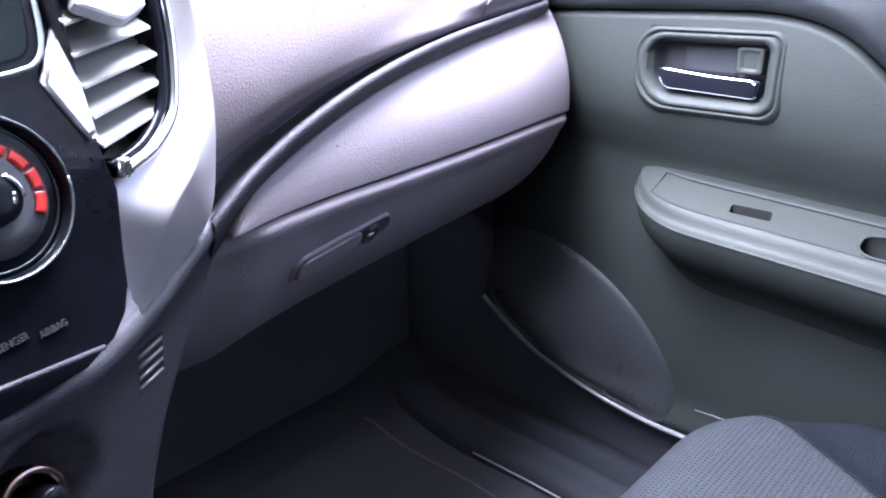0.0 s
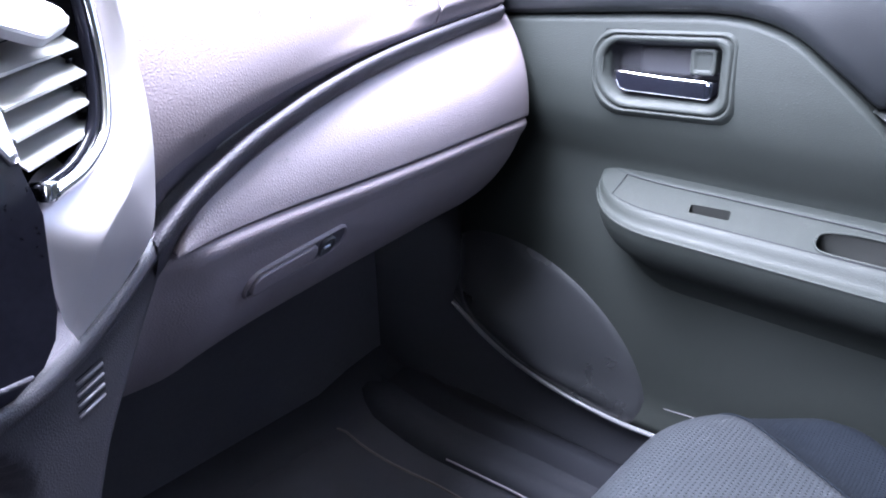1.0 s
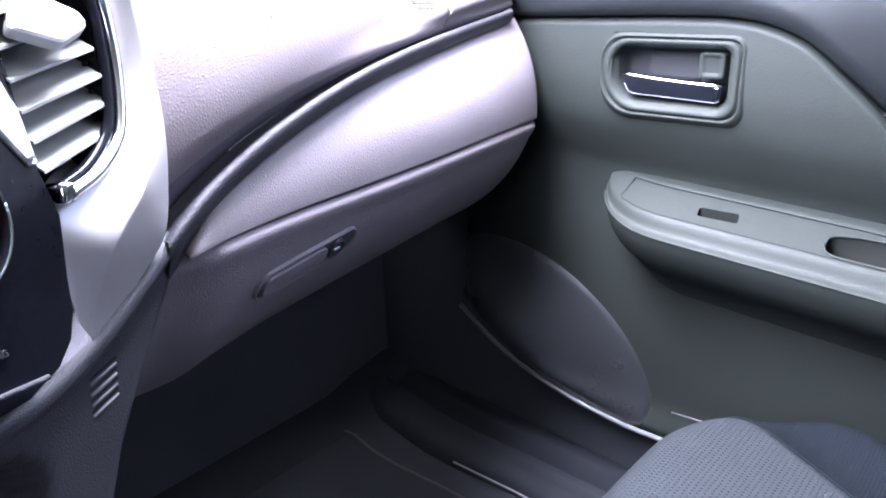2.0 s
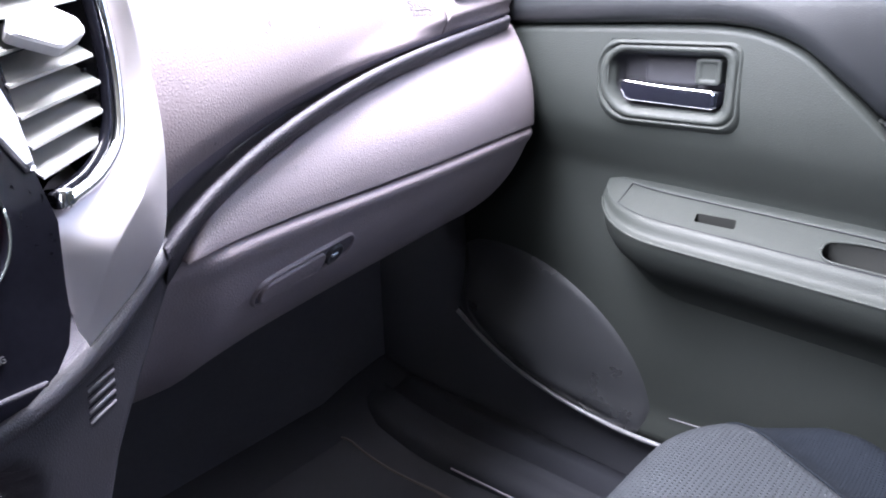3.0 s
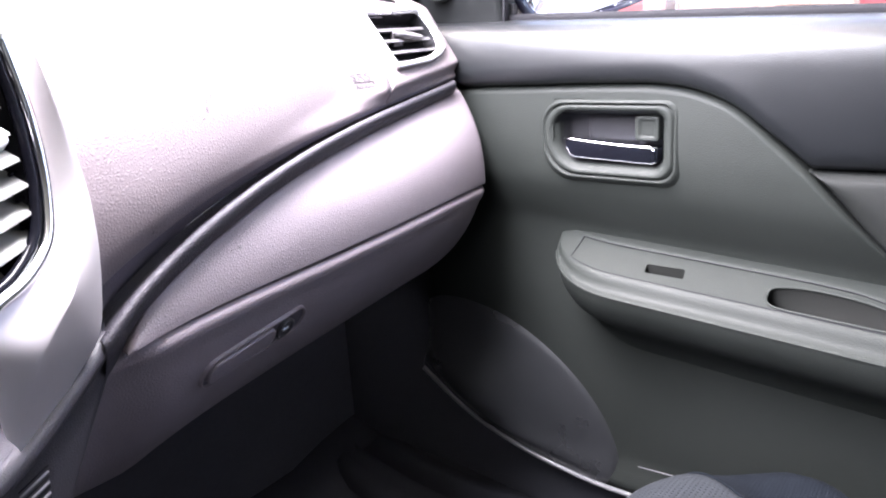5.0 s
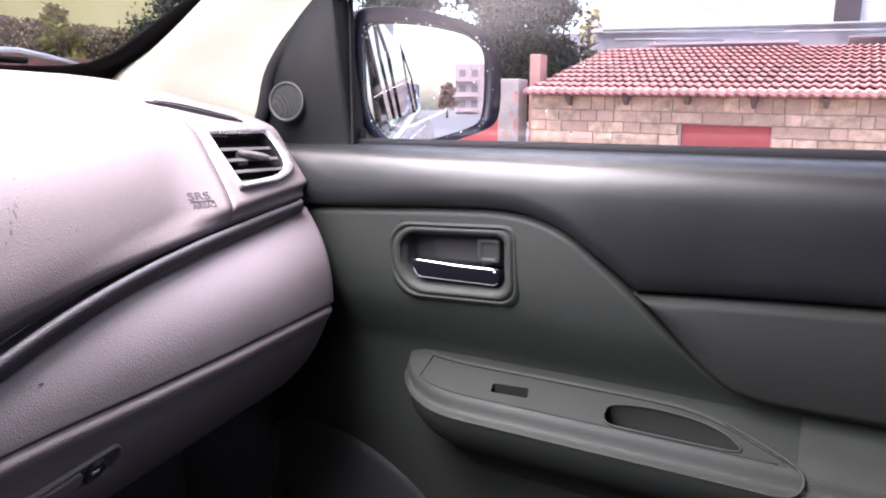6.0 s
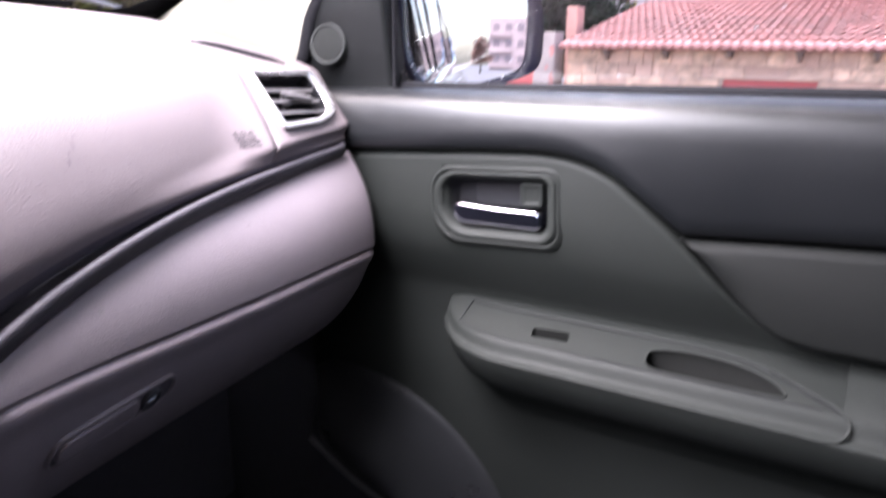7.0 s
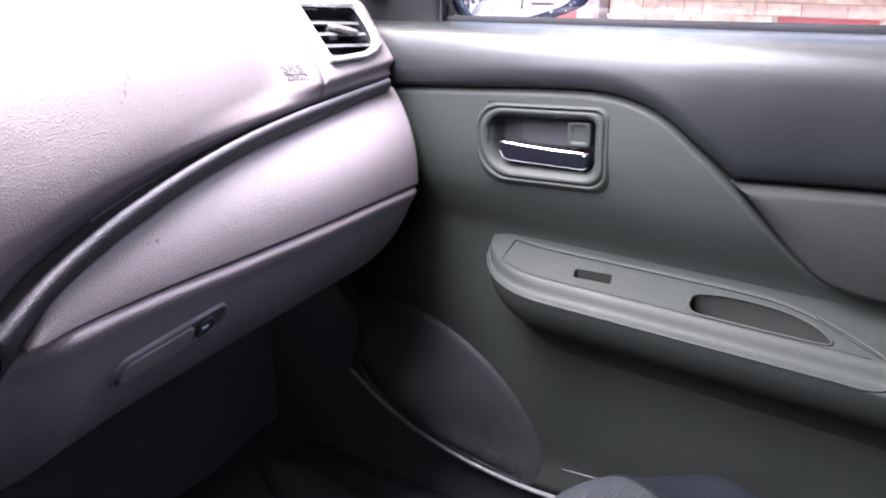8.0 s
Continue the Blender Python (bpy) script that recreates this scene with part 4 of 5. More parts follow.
inner = [arm_point(y, ARM[-1]) for y in MID_YS]
outer_line = [arm_point(y, ARM_OUT[0]) for y in MID_YS]
SWITCH = [(0.720, 0.269), (0.723, 0.2275), (0.7095, 0.224), (0.7075, 0.2665)]
SWITCH = filleted(SWITCH, 0.003)
POCKET = rounded([(0.705, 0.141), (0.722, 0.141), (0.728, 0.118), (0.7295, 0.093), (0.7265, 0.054), (0.717, 0.026), (0.704, 0.011), (0.698, 0.012), (0.697, 0.049), (0.697, 0.101), (0.697, 0.133)], 2)
part("switch_plate", plate_with_holes(inner + outer_line[::-1], [SWITCH, POCKET], plate_z), DOORMID, door, "flat plate with an empty switch hole and pull pocket")
# Darker than the plate: shade inside the wells is put into the colour.
WELL_SHADE = material("well_shade_plastic", (0.008, 0.0085, 0.008), 0.7, spec=0.08)
part("switch_well", rings([[(x, y, plate_z(x) - d) for x, y in SWITCH] for d in (0.0, 0.003, 0.022)], (False, True), False), WELL_SHADE, door, "switch hole, shade put into its colour")
part("pull_pocket", rings([[(x, y, plate_z(x) - d) for x, y in POCKET] for d in (0.0, 0.004, 0.05)], (False, True)), WELL_SHADE, door, "deep pull pocket, shade put into its colour")
part("switch_stub", box((0.7105, 0.229, 0.9445), (0.721, 0.242, 0.953), 0.001), DARK, door, "dark stub inside the switch hole")
part("pocket_rim", tube([(x, y, plate_z(x) + 0.0006) for x, y in POCKET + POCKET[:1]], 0.0013, 6), DOORMID, door, "rolled rim of the pull pocket")
part("inner_seam", tube([(x - 0.0012, y, z + 0.0008) for x, y, z in inner], 0.0006, 5), RUBBER, door, "fine dark seam")
part("end_ridge", tube([Vector(arm_point(y, (0.6757, 0.9352))) for y in ARM_YS if 0.02 < y < 0.392] + spline([(0.6757, 0.012, 0.9352), (0.6757, 0.0, 0.9352), (0.6760, -0.022, 0.9352), (0.6785, -0.036, 0.9385), (0.6845, -0.0415, 0.9455), (0.6915, -0.040, 0.9530), (0.6985, -0.030, 0.9580), (0.709, -0.010, 0.9630), (0.7275, 0.0285, 0.9705)], 30), 0.0016, 8), DOORMID, door, "rounded ridge round the rear end")
part("plate_seam", tube([(x + 0.0015, y, z + 0.0006) for x, y, z in outer_line[:-3]], 0.0007, 5), RUBBER, door, "fine dark seam")

part("plate_seam", tube([Vector(inner[0]) + Vector((-0.0012, 0.001, 0.0008)), Vector(outer_line[0]) + Vector((0.0015, 0.001, 0.0006))], 0.0007, 5), RUBBER, door, "fine dark seam across the front end")

# inside handle
HX = 0.7155
HANDLE = Plane((HX, 0.3205, 1.0985), (-1, 0, 0), (0, -1, 0.045))
R4 = (0.014, 0.028, 0.038, 0.018)


def h_ring(w, h, d, r=R4, u=0.0, v=0.0):
    return [HANDLE.at(u + a, v + b, d) for a, b in outline(w, h, r, 7)]


R_IN = (0.006, 0.010, 0.026, 0.010)
BEZEL_RINGS = ((0.166, 0.094, -0.005), (0.160, 0.088, -0.0008), (0.1560, 0.0838, 0.0012), (0.1528, 0.0806, 0.0018), (0.1511, 0.0789, -0.0026), (0.1494, 0.0772, -0.0026), (0.1476, 0.0754, 0.0012), (0.142, 0.0705, 0.0016), (0.135, 0.066, 0.0004))
bezel = part("handle_bezel", rings([h_ring(w, h, d, R4, -0.0008, -0.0004) for w, h, d in BEZEL_RINGS] + [h_ring(0.1235, 0.0570, -0.0065, R_IN, 0.0, 0.0006), h_ring(0.1205, 0.0542, -0.0090, R_IN, 0.0, 0.0004), h_ring(0.1195, 0.0532, -0.026, R_IN, 0.0, 0.0004)], (False, False)), DOORMID, door, "grey recessed handle surround")
HANDLE = Plane(HANDLE.at(-0.0015, -0.0008, -0.005), (-1, 0, 0), (0, -1, 0.045))
part("recess", rings([h_ring(0.1205, 0.054, -0.0035, R_IN, 0.001, 0.001), h_ring(0.1195, 0.053, -0.0045, R_IN, 0.001, 0.001), h_ring(0.1185, 0.052, -0.020, R_IN, 0.001, 0.001), h_ring(0.110, 0.044, -0.022, R_IN, 0.001, 0.001)], (False, True)), material("recess_plastic", (0.015, 0.015, 0.017), 0.65, spec=0.12), bezel, "dark recess")
part("finger_dish", rings([h_ring(0.062, 0.030, -0.0225, (0.006,) * 4, -0.002, 0.010), h_ring(0.060, 0.028, -0.0195, (0.006,) * 4, -0.002, 0.010), h_ring(0.052, 0.020, -0.0205, (0.005,) * 4, -0.002, 0.010)], (False, True)), material("smoke_dish", (0.021, 0.021, 0.023), 0.5, spec=0.12), bezel, "smoked finger dish")
LEV = [(-0.0500, -0.001), (-0.0490, -0.009), (-0.0445, -0.0172), (-0.038, -0.0195), (0.052, -0.0225), (0.0565, -0.020), (0.0575, -0.006)]
# Chrome darkened to paint the reflection on the lever's front; its edge stays bright.
LEVER_SHADE = material("shaded_lever_chrome", (0.15, 0.17, 0.23), 0.2, metal=1.0, stain=0.03)
part("lever", rings([[HANDLE.at(a, b, d) for a, b in LEV] for d in (-0.018, 0.002)], smooth=False), LEVER_SHADE, bezel, "chrome door lever, its dark bluish reflection in the colour")
part("lever_top", tube([HANDLE.at(-0.0515 + 0.109 * k, 0.0008 - 0.0062 * k - 0.0012 * math.sin(math.pi * k), 0.0022) for k in span(0, 1, 12)], [0.0008] + [0.0017] * 11 + [0.0012], 8), CHROME, bezel, "upper edge of the lever, its highlight in the colour")
part("lever_foot", tube([HANDLE.at(*p, 0.0022) for p in LEV[1:6]], 0.0006, 6), DARK, bezel, "lower edge of the lever")
part("lever_end", rings([h_ring(0.006, 0.014, -0.004, (0.002,) * 4, 0.0530, -0.0130), h_ring(0.006, 0.014, 0.0030, (0.002,) * 4, 0.0530, -0.0130), h_ring(0.004, 0.011, 0.0040, (0.0015,) * 4, 0.0530, -0.0130)], (False, True)), LEVER_SHADE, bezel, "chrome lever end")
part("lock_button", rings([h_ring(0.0265, 0.026, -0.019, (0.004,) * 4, 0.0435, 0.0135), h_ring(0.0265, 0.026, -0.004, (0.004,) * 4, 0.0435, 0.0135), h_ring(0.0245, 0.024, -0.0028, (0.0035,) * 4, 0.0435, 0.0135), h_ring(0.017, 0.018, -0.0035, (0.003,) * 4, 0.0435, 0.0135), h_ring(0.013, 0.015, -0.0055, (0.002,) * 4, 0.0435, 0.0135)], (False, True)), DOORMID, bezel, "grey lock button")

# sail panel with tweeter, window post
SAIL_FRONT = hermite((1.15, 0.70), (1.203, 0.662), (1.262, 0.620), (1.312, 0.596), (1.345, 0.566), (1.372, 0.535), (1.39, 0.509), (1.42, 0.45))


def lean_x(z):
    return 0.772 - 0.19 * max(0, z - 1.222)


def sail_point(z, k):
    y0, y1 = 0.483, SAIL_FRONT(z)
    y = y0 + (y1 - y0) * k
    return (lean_x(z) - 0.012 - 0.012 * math.sin(math.pi * min(k * 1.15, 1)) * smooth01(1.40, 1.30, z), y, z)


sail = part("sail_panel", sheet(sail_point, span(1.20, 1.395, 24), span(0, 1, 16), (0.03, 0, 0)), SAIL, door, "black triangular panel in the window corner")
TW = Plane((0.7310, 0.5600, 1.2721), (-1, -0.18, 0.10), (0.18, -1, 0))
part("tweeter_ring", rings([[TW.at(r * math.cos(a), r * math.sin(a), d) for a in span(0, 2 * math.pi * 39 / 40, 39)] for r, d in ((0.0250, -0.022), (0.0250, 0.0005), (0.0240, 0.0016), (0.0215, 0.0016), (0.0205, 0.0))], (False, False)), material("tweeter_ring", (0.010, 0.012, 0.0115), 0.5, spec=0.3), sail, "round tweeter ring")
part("tweeter_grille", rings([[TW.at(r * math.cos(a), r * math.sin(a), d) for a in span(0, 2 * math.pi * 39 / 40, 39)] for r, d in ((0.021, 0.0), (0.014, 0.0016), (0.006, 0.0022))], (False, True)), fabric("tweeter_mesh", (0.013, 0.0145, 0.014), (0.003, 0.003, 0.003), 0.0022), sail, "fine mesh grille")
part("window_post", box((0.757, 0.4790, 1.19), (0.766, 0.4822, 1.40), 0.0012), RUBBER, door, "black window post")
part("mirror_foot_cap", box((0.776, 0.478, 1.226), (0.784, 0.494, 1.240), 0.002), RUBBER, door, "small black cap at the post")
part("window_seal", sheet(lambda y, k: ((0.773, 0.769, 0.772, 0.80)[k], y, (1.215, 1.224, 1.2275, 1.2275)[k] + 0.002 * (0.5 - y)), span(-0.62, 0.50, 12), range(4), (0.004, 0, -0.006)), RUBBER, door, "black rubber window seal")
part("window_frame", joined([tube(spline([(0.755, 0.47, 1.40), (0.70, 0.22, 1.585), (0.672, -0.05, 1.635), (0.672, -0.64, 1.63)], 20), 0.014, 8), tube([(0.672, -0.63, 1.63), (0.79, -0.66, 1.2)], 0.005, 8)]), RUBBER, door, "black upper window frame")
pane = part("window_pane", sheet(lambda y, z: (0.792 - 0.19 * max(0, z - 1.222), y, z), [-0.64, -0.2, 0.2, 0.50], [1.20, 1.40, 1.62], (0.004, 0, 0), False), GLASS, door, "clear side window with raindrops")
pane.visible_shadow = False

# A-pillar trim
pillar = thing("pillar_trim", "cream cloth-covered windscreen pillar trim", "pillar trim")
P_FRONT = spline([(0.755, 0.965, 1.23), (0.75, 0.95, 1.275), (0.755, 0.925, 1.303), (0.776, 0.84, 1.352), (0.785, 0.75, 1.408), (0.76, 0.60, 1.51), (0.70, 0.36, 1.66)], 48)
P_REAR = spline([(0.755, 0.690, 1.16), (0.751, 0.658, 1.21), (0.749, 0.624, 1.256), (0.748, 0.603, 1.312), (0.747, 0.581, 1.339), (0.746, 0.544, 1.370), (0.744, 0.507, 1.390), (0.735, 0.42, 1.44), (0.66, 0.15, 1.64)], 48)


def pillar_point(i, v):
    p = P_FRONT[i] + (P_REAR[i] - P_FRONT[i]) * v
    return p + Vector((-0.05, -0.010, 0.0)) * max(0.0, math.sin(math.pi * v**0.72)) ** 1.15


part("trim", sheet(pillar_point, range(49), span(0, 0.9, 14) + [0.94, 0.97, 1.0], (0.03, 0.03, 0)), PILLAR, pillar)
part("rubber_seal", tube([p + Vector((-0.002, -0.007, -0.004)) for p in P_REAR[4:44]], 0.0085, 10), RUBBER, pillar, "black rubber door seal along the pillar")

# windscreen with its black border
def screen_z(y):
    return 1.30 - 0.62 * (y - 0.93)


screen = tagged(new("window_1"), "sloping windscreen with a black border", "window", kind="structure")
wpane = part("pane", sheet(lambda x, y: (x, y, screen_z(y) + 0.004), span(-0.79, 0.79, 4), [0.30, 0.62, 0.96], (0, 0.003, 0.004), False), GLASS, screen)
wpane.visible_shadow = False
IN_EDGE = spline([(0.0, 0.904, 0), (0.45, 0.904, 0), (0.615, 0.903, 0), (0.680, 0.896, 0), (0.712, 0.882, 0), (0.730, 0.845, 0), (0.745, 0.797, 0), (0.758, 0.757, 0), (0.75, 0.55, 0), (0.70, 0.34, 0)], 40)
part("border", sheet(lambda i, k: (IN_EDGE[i].x + (0.07, 0)[k] * min(1, i / 14), IN_EDGE[i].y + (0.05, 0)[k] * (1 - smooth01(18, 30, i)), screen_z(IN_EDGE[i].y + (0.05, 0)[k] * (1 - smooth01(18, 30, i))) - 0.001), range(41), range(2), (0, 0, 0.003)), RUBBER, screen, "black printed border")
structure("cowl", box((-0.8, 0.955, 1.235), (0.8, 1.03, 1.283), 0.004), DARK, "black cowl under the windscreen", "trim")

# ---- passenger seat ----
seat = thing("passenger_seat", "grey dimpled cloth passenger seat with charcoal side bolster", "car seat")


def front_y(x):
    """The cushion's front edge, rounded off at its outer corner."""
    return 0.220 - 0.036 * max(0.0, (x - 0.53) / 0.09) ** 2.5


def roll_over(x, y_f, top, a, r=0.058):
    """The cushion's roll: a from the front foot over the edge to the rear."""
    if a < 0.3:
        return Vector((x, y_f - 0.012 * (1 - a / 0.3), 0.60 + (top - r - 0.60) * a / 0.3))
    if a < 0.7:
        t = (a - 0.3) / 0.4 * math.pi / 2
        return Vector((x, y_f - r + r * math.cos(t), top - r + r * math.sin(t)))
    return Vector((x, y_f - r - 0.5 * (a - 0.7) / 0.3, top - 0.03 * (a - 0.7) / 0.3))


def cushion_fit(x, a):
    """The cloth centre narrows towards the rear and is crowned across."""
    top = 0.809 + 0.008 * math.sin(math.pi * (x - 0.24) / 0.40) - 0.035 * smooth01(0.36, 0.24, x)
    p = roll_over(x, front_y(x), top, a)
    p.x = 0.27 + (x - 0.27) * (1 + 1.2 * (min(p.y, 0.17) - 0.16))
    return p


CUSHION_AS = span(0, 0.3, 4) + span(0.32, 0.7, 14) + span(0.73, 1, 10)
part("cushion", sheet(cushion_fit, span(0.27, 0.55, 18) + span(0.56, 0.615, 8), CUSHION_AS, (0, 0, -0.10)), SEATMESH, seat)
part("seam_welt", tube([cushion_fit(0.6155, a) + Vector((0, 0, 0.0006)) for a in CUSHION_AS], 0.0014, 6), SEATDARK, seat, "sewn seam of the cushion")


def outer_bolster(u, a):
    p = cushion_fit(0.616, a)
    lift = min(1, max(0.0, (a - 0.3) / 0.2))
    back = smooth01(0.7, 0.85, a)
    wide = 0.085 + 0.03 * back
    p.x += wide * u
    p.y -= (1 - back) * 0.115 * (u * 1.05) ** 2
    p.z += lift * (-0.012 * math.sin(math.pi * min(1, u * 1.3)) - 0.006 * u - 0.055 * max(0.0, u - 0.7) ** 2 / 0.09)
    return p


def inner_bolster(u, a):
    p = cushion_fit(0.27, a)
    p.x -= 0.08 * u
    p.y -= 0.06 * u**1.5
    p.z -= 0.05 * max(0.0, u - 0.5) ** 2 / 0.25
    return p


for shape in (outer_bolster, inner_bolster):
    part("bolster", sheet(shape, span(0.0, 1.0, 14), CUSHION_AS, (0, 0, -0.10)), SEATDARK, seat, "charcoal cloth side bolster")


# The backrest is out of view; added to block light from the rear windows.
BACK_SEC = ((0.20, -0.24), (0.21, -0.19), (0.25, -0.165), (0.31, -0.185), (0.46, -0.195), (0.61, -0.185), (0.67, -0.165), (0.705, -0.19), (0.71, -0.24), (0.68, -0.33), (0.46, -0.345), (0.23, -0.33))
part("backrest", rings([[(0.455 + (x - 0.455) * w, y - 0.42 * (z - 0.78), z) for x, y in BACK_SEC] for z, w in ((0.74, 0.94), (0.78, 0.98), (0.95, 1.0), (1.15, 0.97), (1.30, 0.86), (1.35, 0.74))]), SEATDARK, seat, "charcoal cloth backrest, out of view, added to block light from behind")


# ---- outside of the car ----
BODY = material("pewter_car_paint", (0.22, 0.2, 0.2), 0.3, metal=0.4, coat=0.5, stain=0.1)
flank = thing("car_flank", "pewter-painted outer side of the car with chrome belt line", "car body")
FLANK_X = hermite((0.40, 0.84), (0.60, 0.875), (0.85, 0.895), (1.05, 0.885), (1.16, 0.862), (1.205, 0.835))
part("body_side", sheet(lambda y, z: (FLANK_X(z), y, z), [-3.4, -2.4, -1.66, -1.65, -0.66, -0.65, 0.2, 0.72, 1.1], span(0.40, 1.205, 14), (-0.03, 0, 0)), BODY, flank)
part("belt_moulding", tube(spline([(0.838, 0.62, 1.188), (0.838, -0.1, 1.191), (0.838, -0.5, 1.206), (0.838, -0.9, 1.228), (0.836, -1.55, 1.243), (0.828, -1.95, 1.268), (0.816, -2.12, 1.315), (0.80, -2.16, 1.38)], 40), [0.012] * 34 + [0.011, 0.010, 0.009, 0.008, 0.006, 0.005, 0.004], 8), CHROME, flank, "chrome belt moulding")
part("belt_moulding", tube([(0.850, y, 1.172) for y in (-2.3, -1.0, 0.0, 0.6)], 0.005, 8), SATIN, flank, "bright swage line")
for y in (-0.70, -2.14):
    part("pillar", tube([(0.818, y, 1.235), (0.782, y - 0.01, 1.42), (0.70, y + 0.02, 1.66)], 0.0055, 8), RUBBER, flank, "black window pillar")
TINT = material("tinted_window_glass", (0.012, 0.011, 0.013), 0.015, spec=1.0)
part("rear_window_pane", sheet(lambda y, z: (0.812 - 0.24 * max(0, z - 1.222), y, z), [-2.12, -0.37], [1.20, 1.40, 1.66], (0.004, 0, 0), False), TINT, flank, "tinted rear side window")
for y in (-0.52, -1.48):
    part("door_handle", tube(spline([(0.888, y + 0.09, 1.04), (0.918, y + 0.06, 1.045), (0.918, y - 0.06, 1.05), (0.888, y - 0.09, 1.05)], 10), 0.011, 8), CHROME, flank, "chrome outer door handle")
part("door_core", box((0.80, -1.66, 0.42), (0.832, 0.98, 1.19)), DARK, flank, "dark door inside")

# door mirror
mirror = thing("door_mirror", "black door mirror with rounded housing, wet with raindrops", "wing mirror")
MIR = Plane((0.94, 0.47, 1.30), (-0.5105, -0.8599, 0.0), (0.8599, -0.5105, 0))
HOUSING = rounded([(-0.124, 0.085), (-0.105, 0.096), (-0.05, 0.099), (0.045, 0.089), (0.092, 0.068), (0.108, 0.030), (0.111, -0.01), (0.108, -0.05), (0.090, -0.067), (0.02, -0.085), (-0.05, -0.092), (-0.095, -0.085), (-0.122, -0.04)], 2)
GLASS_RIM = rounded([(-0.104, 0.048), (-0.099, 0.070), (-0.083, 0.0765), (-0.02, 0.078), (0.047, 0.071), (0.078, 0.057), (0.088, 0.040), (0.088, -0.012), (0.084, -0.050), (0.070, -0.062), (0.0, -0.080), (-0.062, -0.085), (-0.088, -0.062), (-0.103, -0.03)], 2)
HOUSING = [HOUSING[int(i * len(HOUSING) / 52)] for i in range(52)]
GLASS_RIM = [GLASS_RIM[int(i * len(GLASS_RIM) / 52)] for i in range(52)]


def mir_loop(poly, scale, d):
    return [MIR.at(u * scale, v * scale, d) for u, v in poly]


PLUM = material("gloss_plum_black", (0.008, 0.007, 0.016), 0.22, stain=0.2, spec=0.2)
part("housing", rings([mir_loop(HOUSING, 0.45, -0.13), mir_loop(HOUSING, 0.75, -0.11), mir_loop(HOUSING, 0.93, -0.06), mir_loop(HOUSING, 1.0, -0.015), mir_loop(HOUSING, 1.0, 0.008), mir_loop(HOUSING, 0.985, 0.014), mir_loop(GLASS_RIM, 1.03, 0.004), mir_loop(GLASS_RIM, 1.015, -0.008)], (True, False)), PLUM, mirror)
part("mirror_glass", rings([mir_loop(GLASS_RIM, 1.012, -0.004), mir_loop(GLASS_RIM, 1.01, 0.0), mir_loop(GLASS_RIM, 0.995, 0.0008)], smooth=False), MIRROR, mirror, "silvered mirror glass")
part("arm", box((0.80, 0.55, 1.215), (0.90, 0.61, 1.262), 0.008), PLUM, mirror, "mirror arm")
DROP = glass_material("water", rough=0.02)
DROP.node_tree.nodes["Principled BSDF"].inputs["IOR"].default_value = 1.33
rng = random.Random(5)


def droplets(place, normal, count, r0, r1):
    """Small flattened beads of water."""
    bits = []
    for _ in range(count):
        c, r = Vector(place()), r0 + (r1 - r0) * rng.random() ** 3
        n = Vector(normal).normalized()
        a = n.cross(Vector((0.1, 0.2, 1))).normalized()
        b = n.cross(a)
        loops = [[c + r * k * (math.cos(t) * a + 1.2 * math.sin(t) * b) + n * r * h for t in span(0, 2 * math.pi * 6 / 7, 6)] for k, h in ((1, 0), (0.8, 0.35), (0.4, 0.55))]
        bits.append(rings(loops, (False, True)))
    return joined(bits)


def rim_spot():
    i = rng.randrange(52)
    k = rng.random()
    return MIR.at(HOUSING[i][0] * (1 - k) + GLASS_RIM[i][0] * k, HOUSING[i][1] * (1 - k) + GLASS_RIM[i][1] * k, 0.011 - 0.006 * k)


def pane_spot():
    z = 1.235 + 0.17 * rng.random()
    return (0.797 - 0.19 * (z - 1.222), -0.30 + 0.78 * rng.random(), z)


# Opaque pale colour paints the glint of the mirror's raindrops.
DROP_GLINT = material("painted_drop_glint", (0.75, 0.75, 0.78), 0.15, spec=0.8)
part("raindrops", droplets(rim_spot, MIR.n, 70, 0.0006, 0.002), DROP_GLINT, mirror, "fine raindrops")["kind"] = "stuff"
part("raindrops", droplets(lambda: MIR.at(-0.09 + 0.17 * rng.random(), -0.06 + 0.12 * rng.random(), 0.001), MIR.n, 26, 0.0005, 0.0014), DROP_GLINT, mirror, "fine raindrops")["kind"] = "stuff"
part("raindrops", droplets(pane_spot, (1, 0, 0.19), 90, 0.0005, 0.0016), DROP, door, "fine raindrops on the pane")["kind"] = "stuff"

# windscreen wiper
wiper = thing("windscreen_wiper", "silver-grey wiper arm with black blade at the windscreen foot", "wiper")
part("arm", tube([(0.30, 0.900, 1.338), (0.45, 0.897, 1.337), (0.565, 0.893, 1.336), (0.600, 0.889, 1.338), (0.645, 0.896, 1.333), (0.700, 0.908, 1.326)], [0.007, 0.007, 0.006, 0.005, 0.004, 0.002], 6), SATIN, wiper, "silver arm")
part("blade", tube([(0.20, 0.906, 1.330), (0.62, 0.905, 1.327)], 0.005, 6), RUBBER, wiper, "black blade")


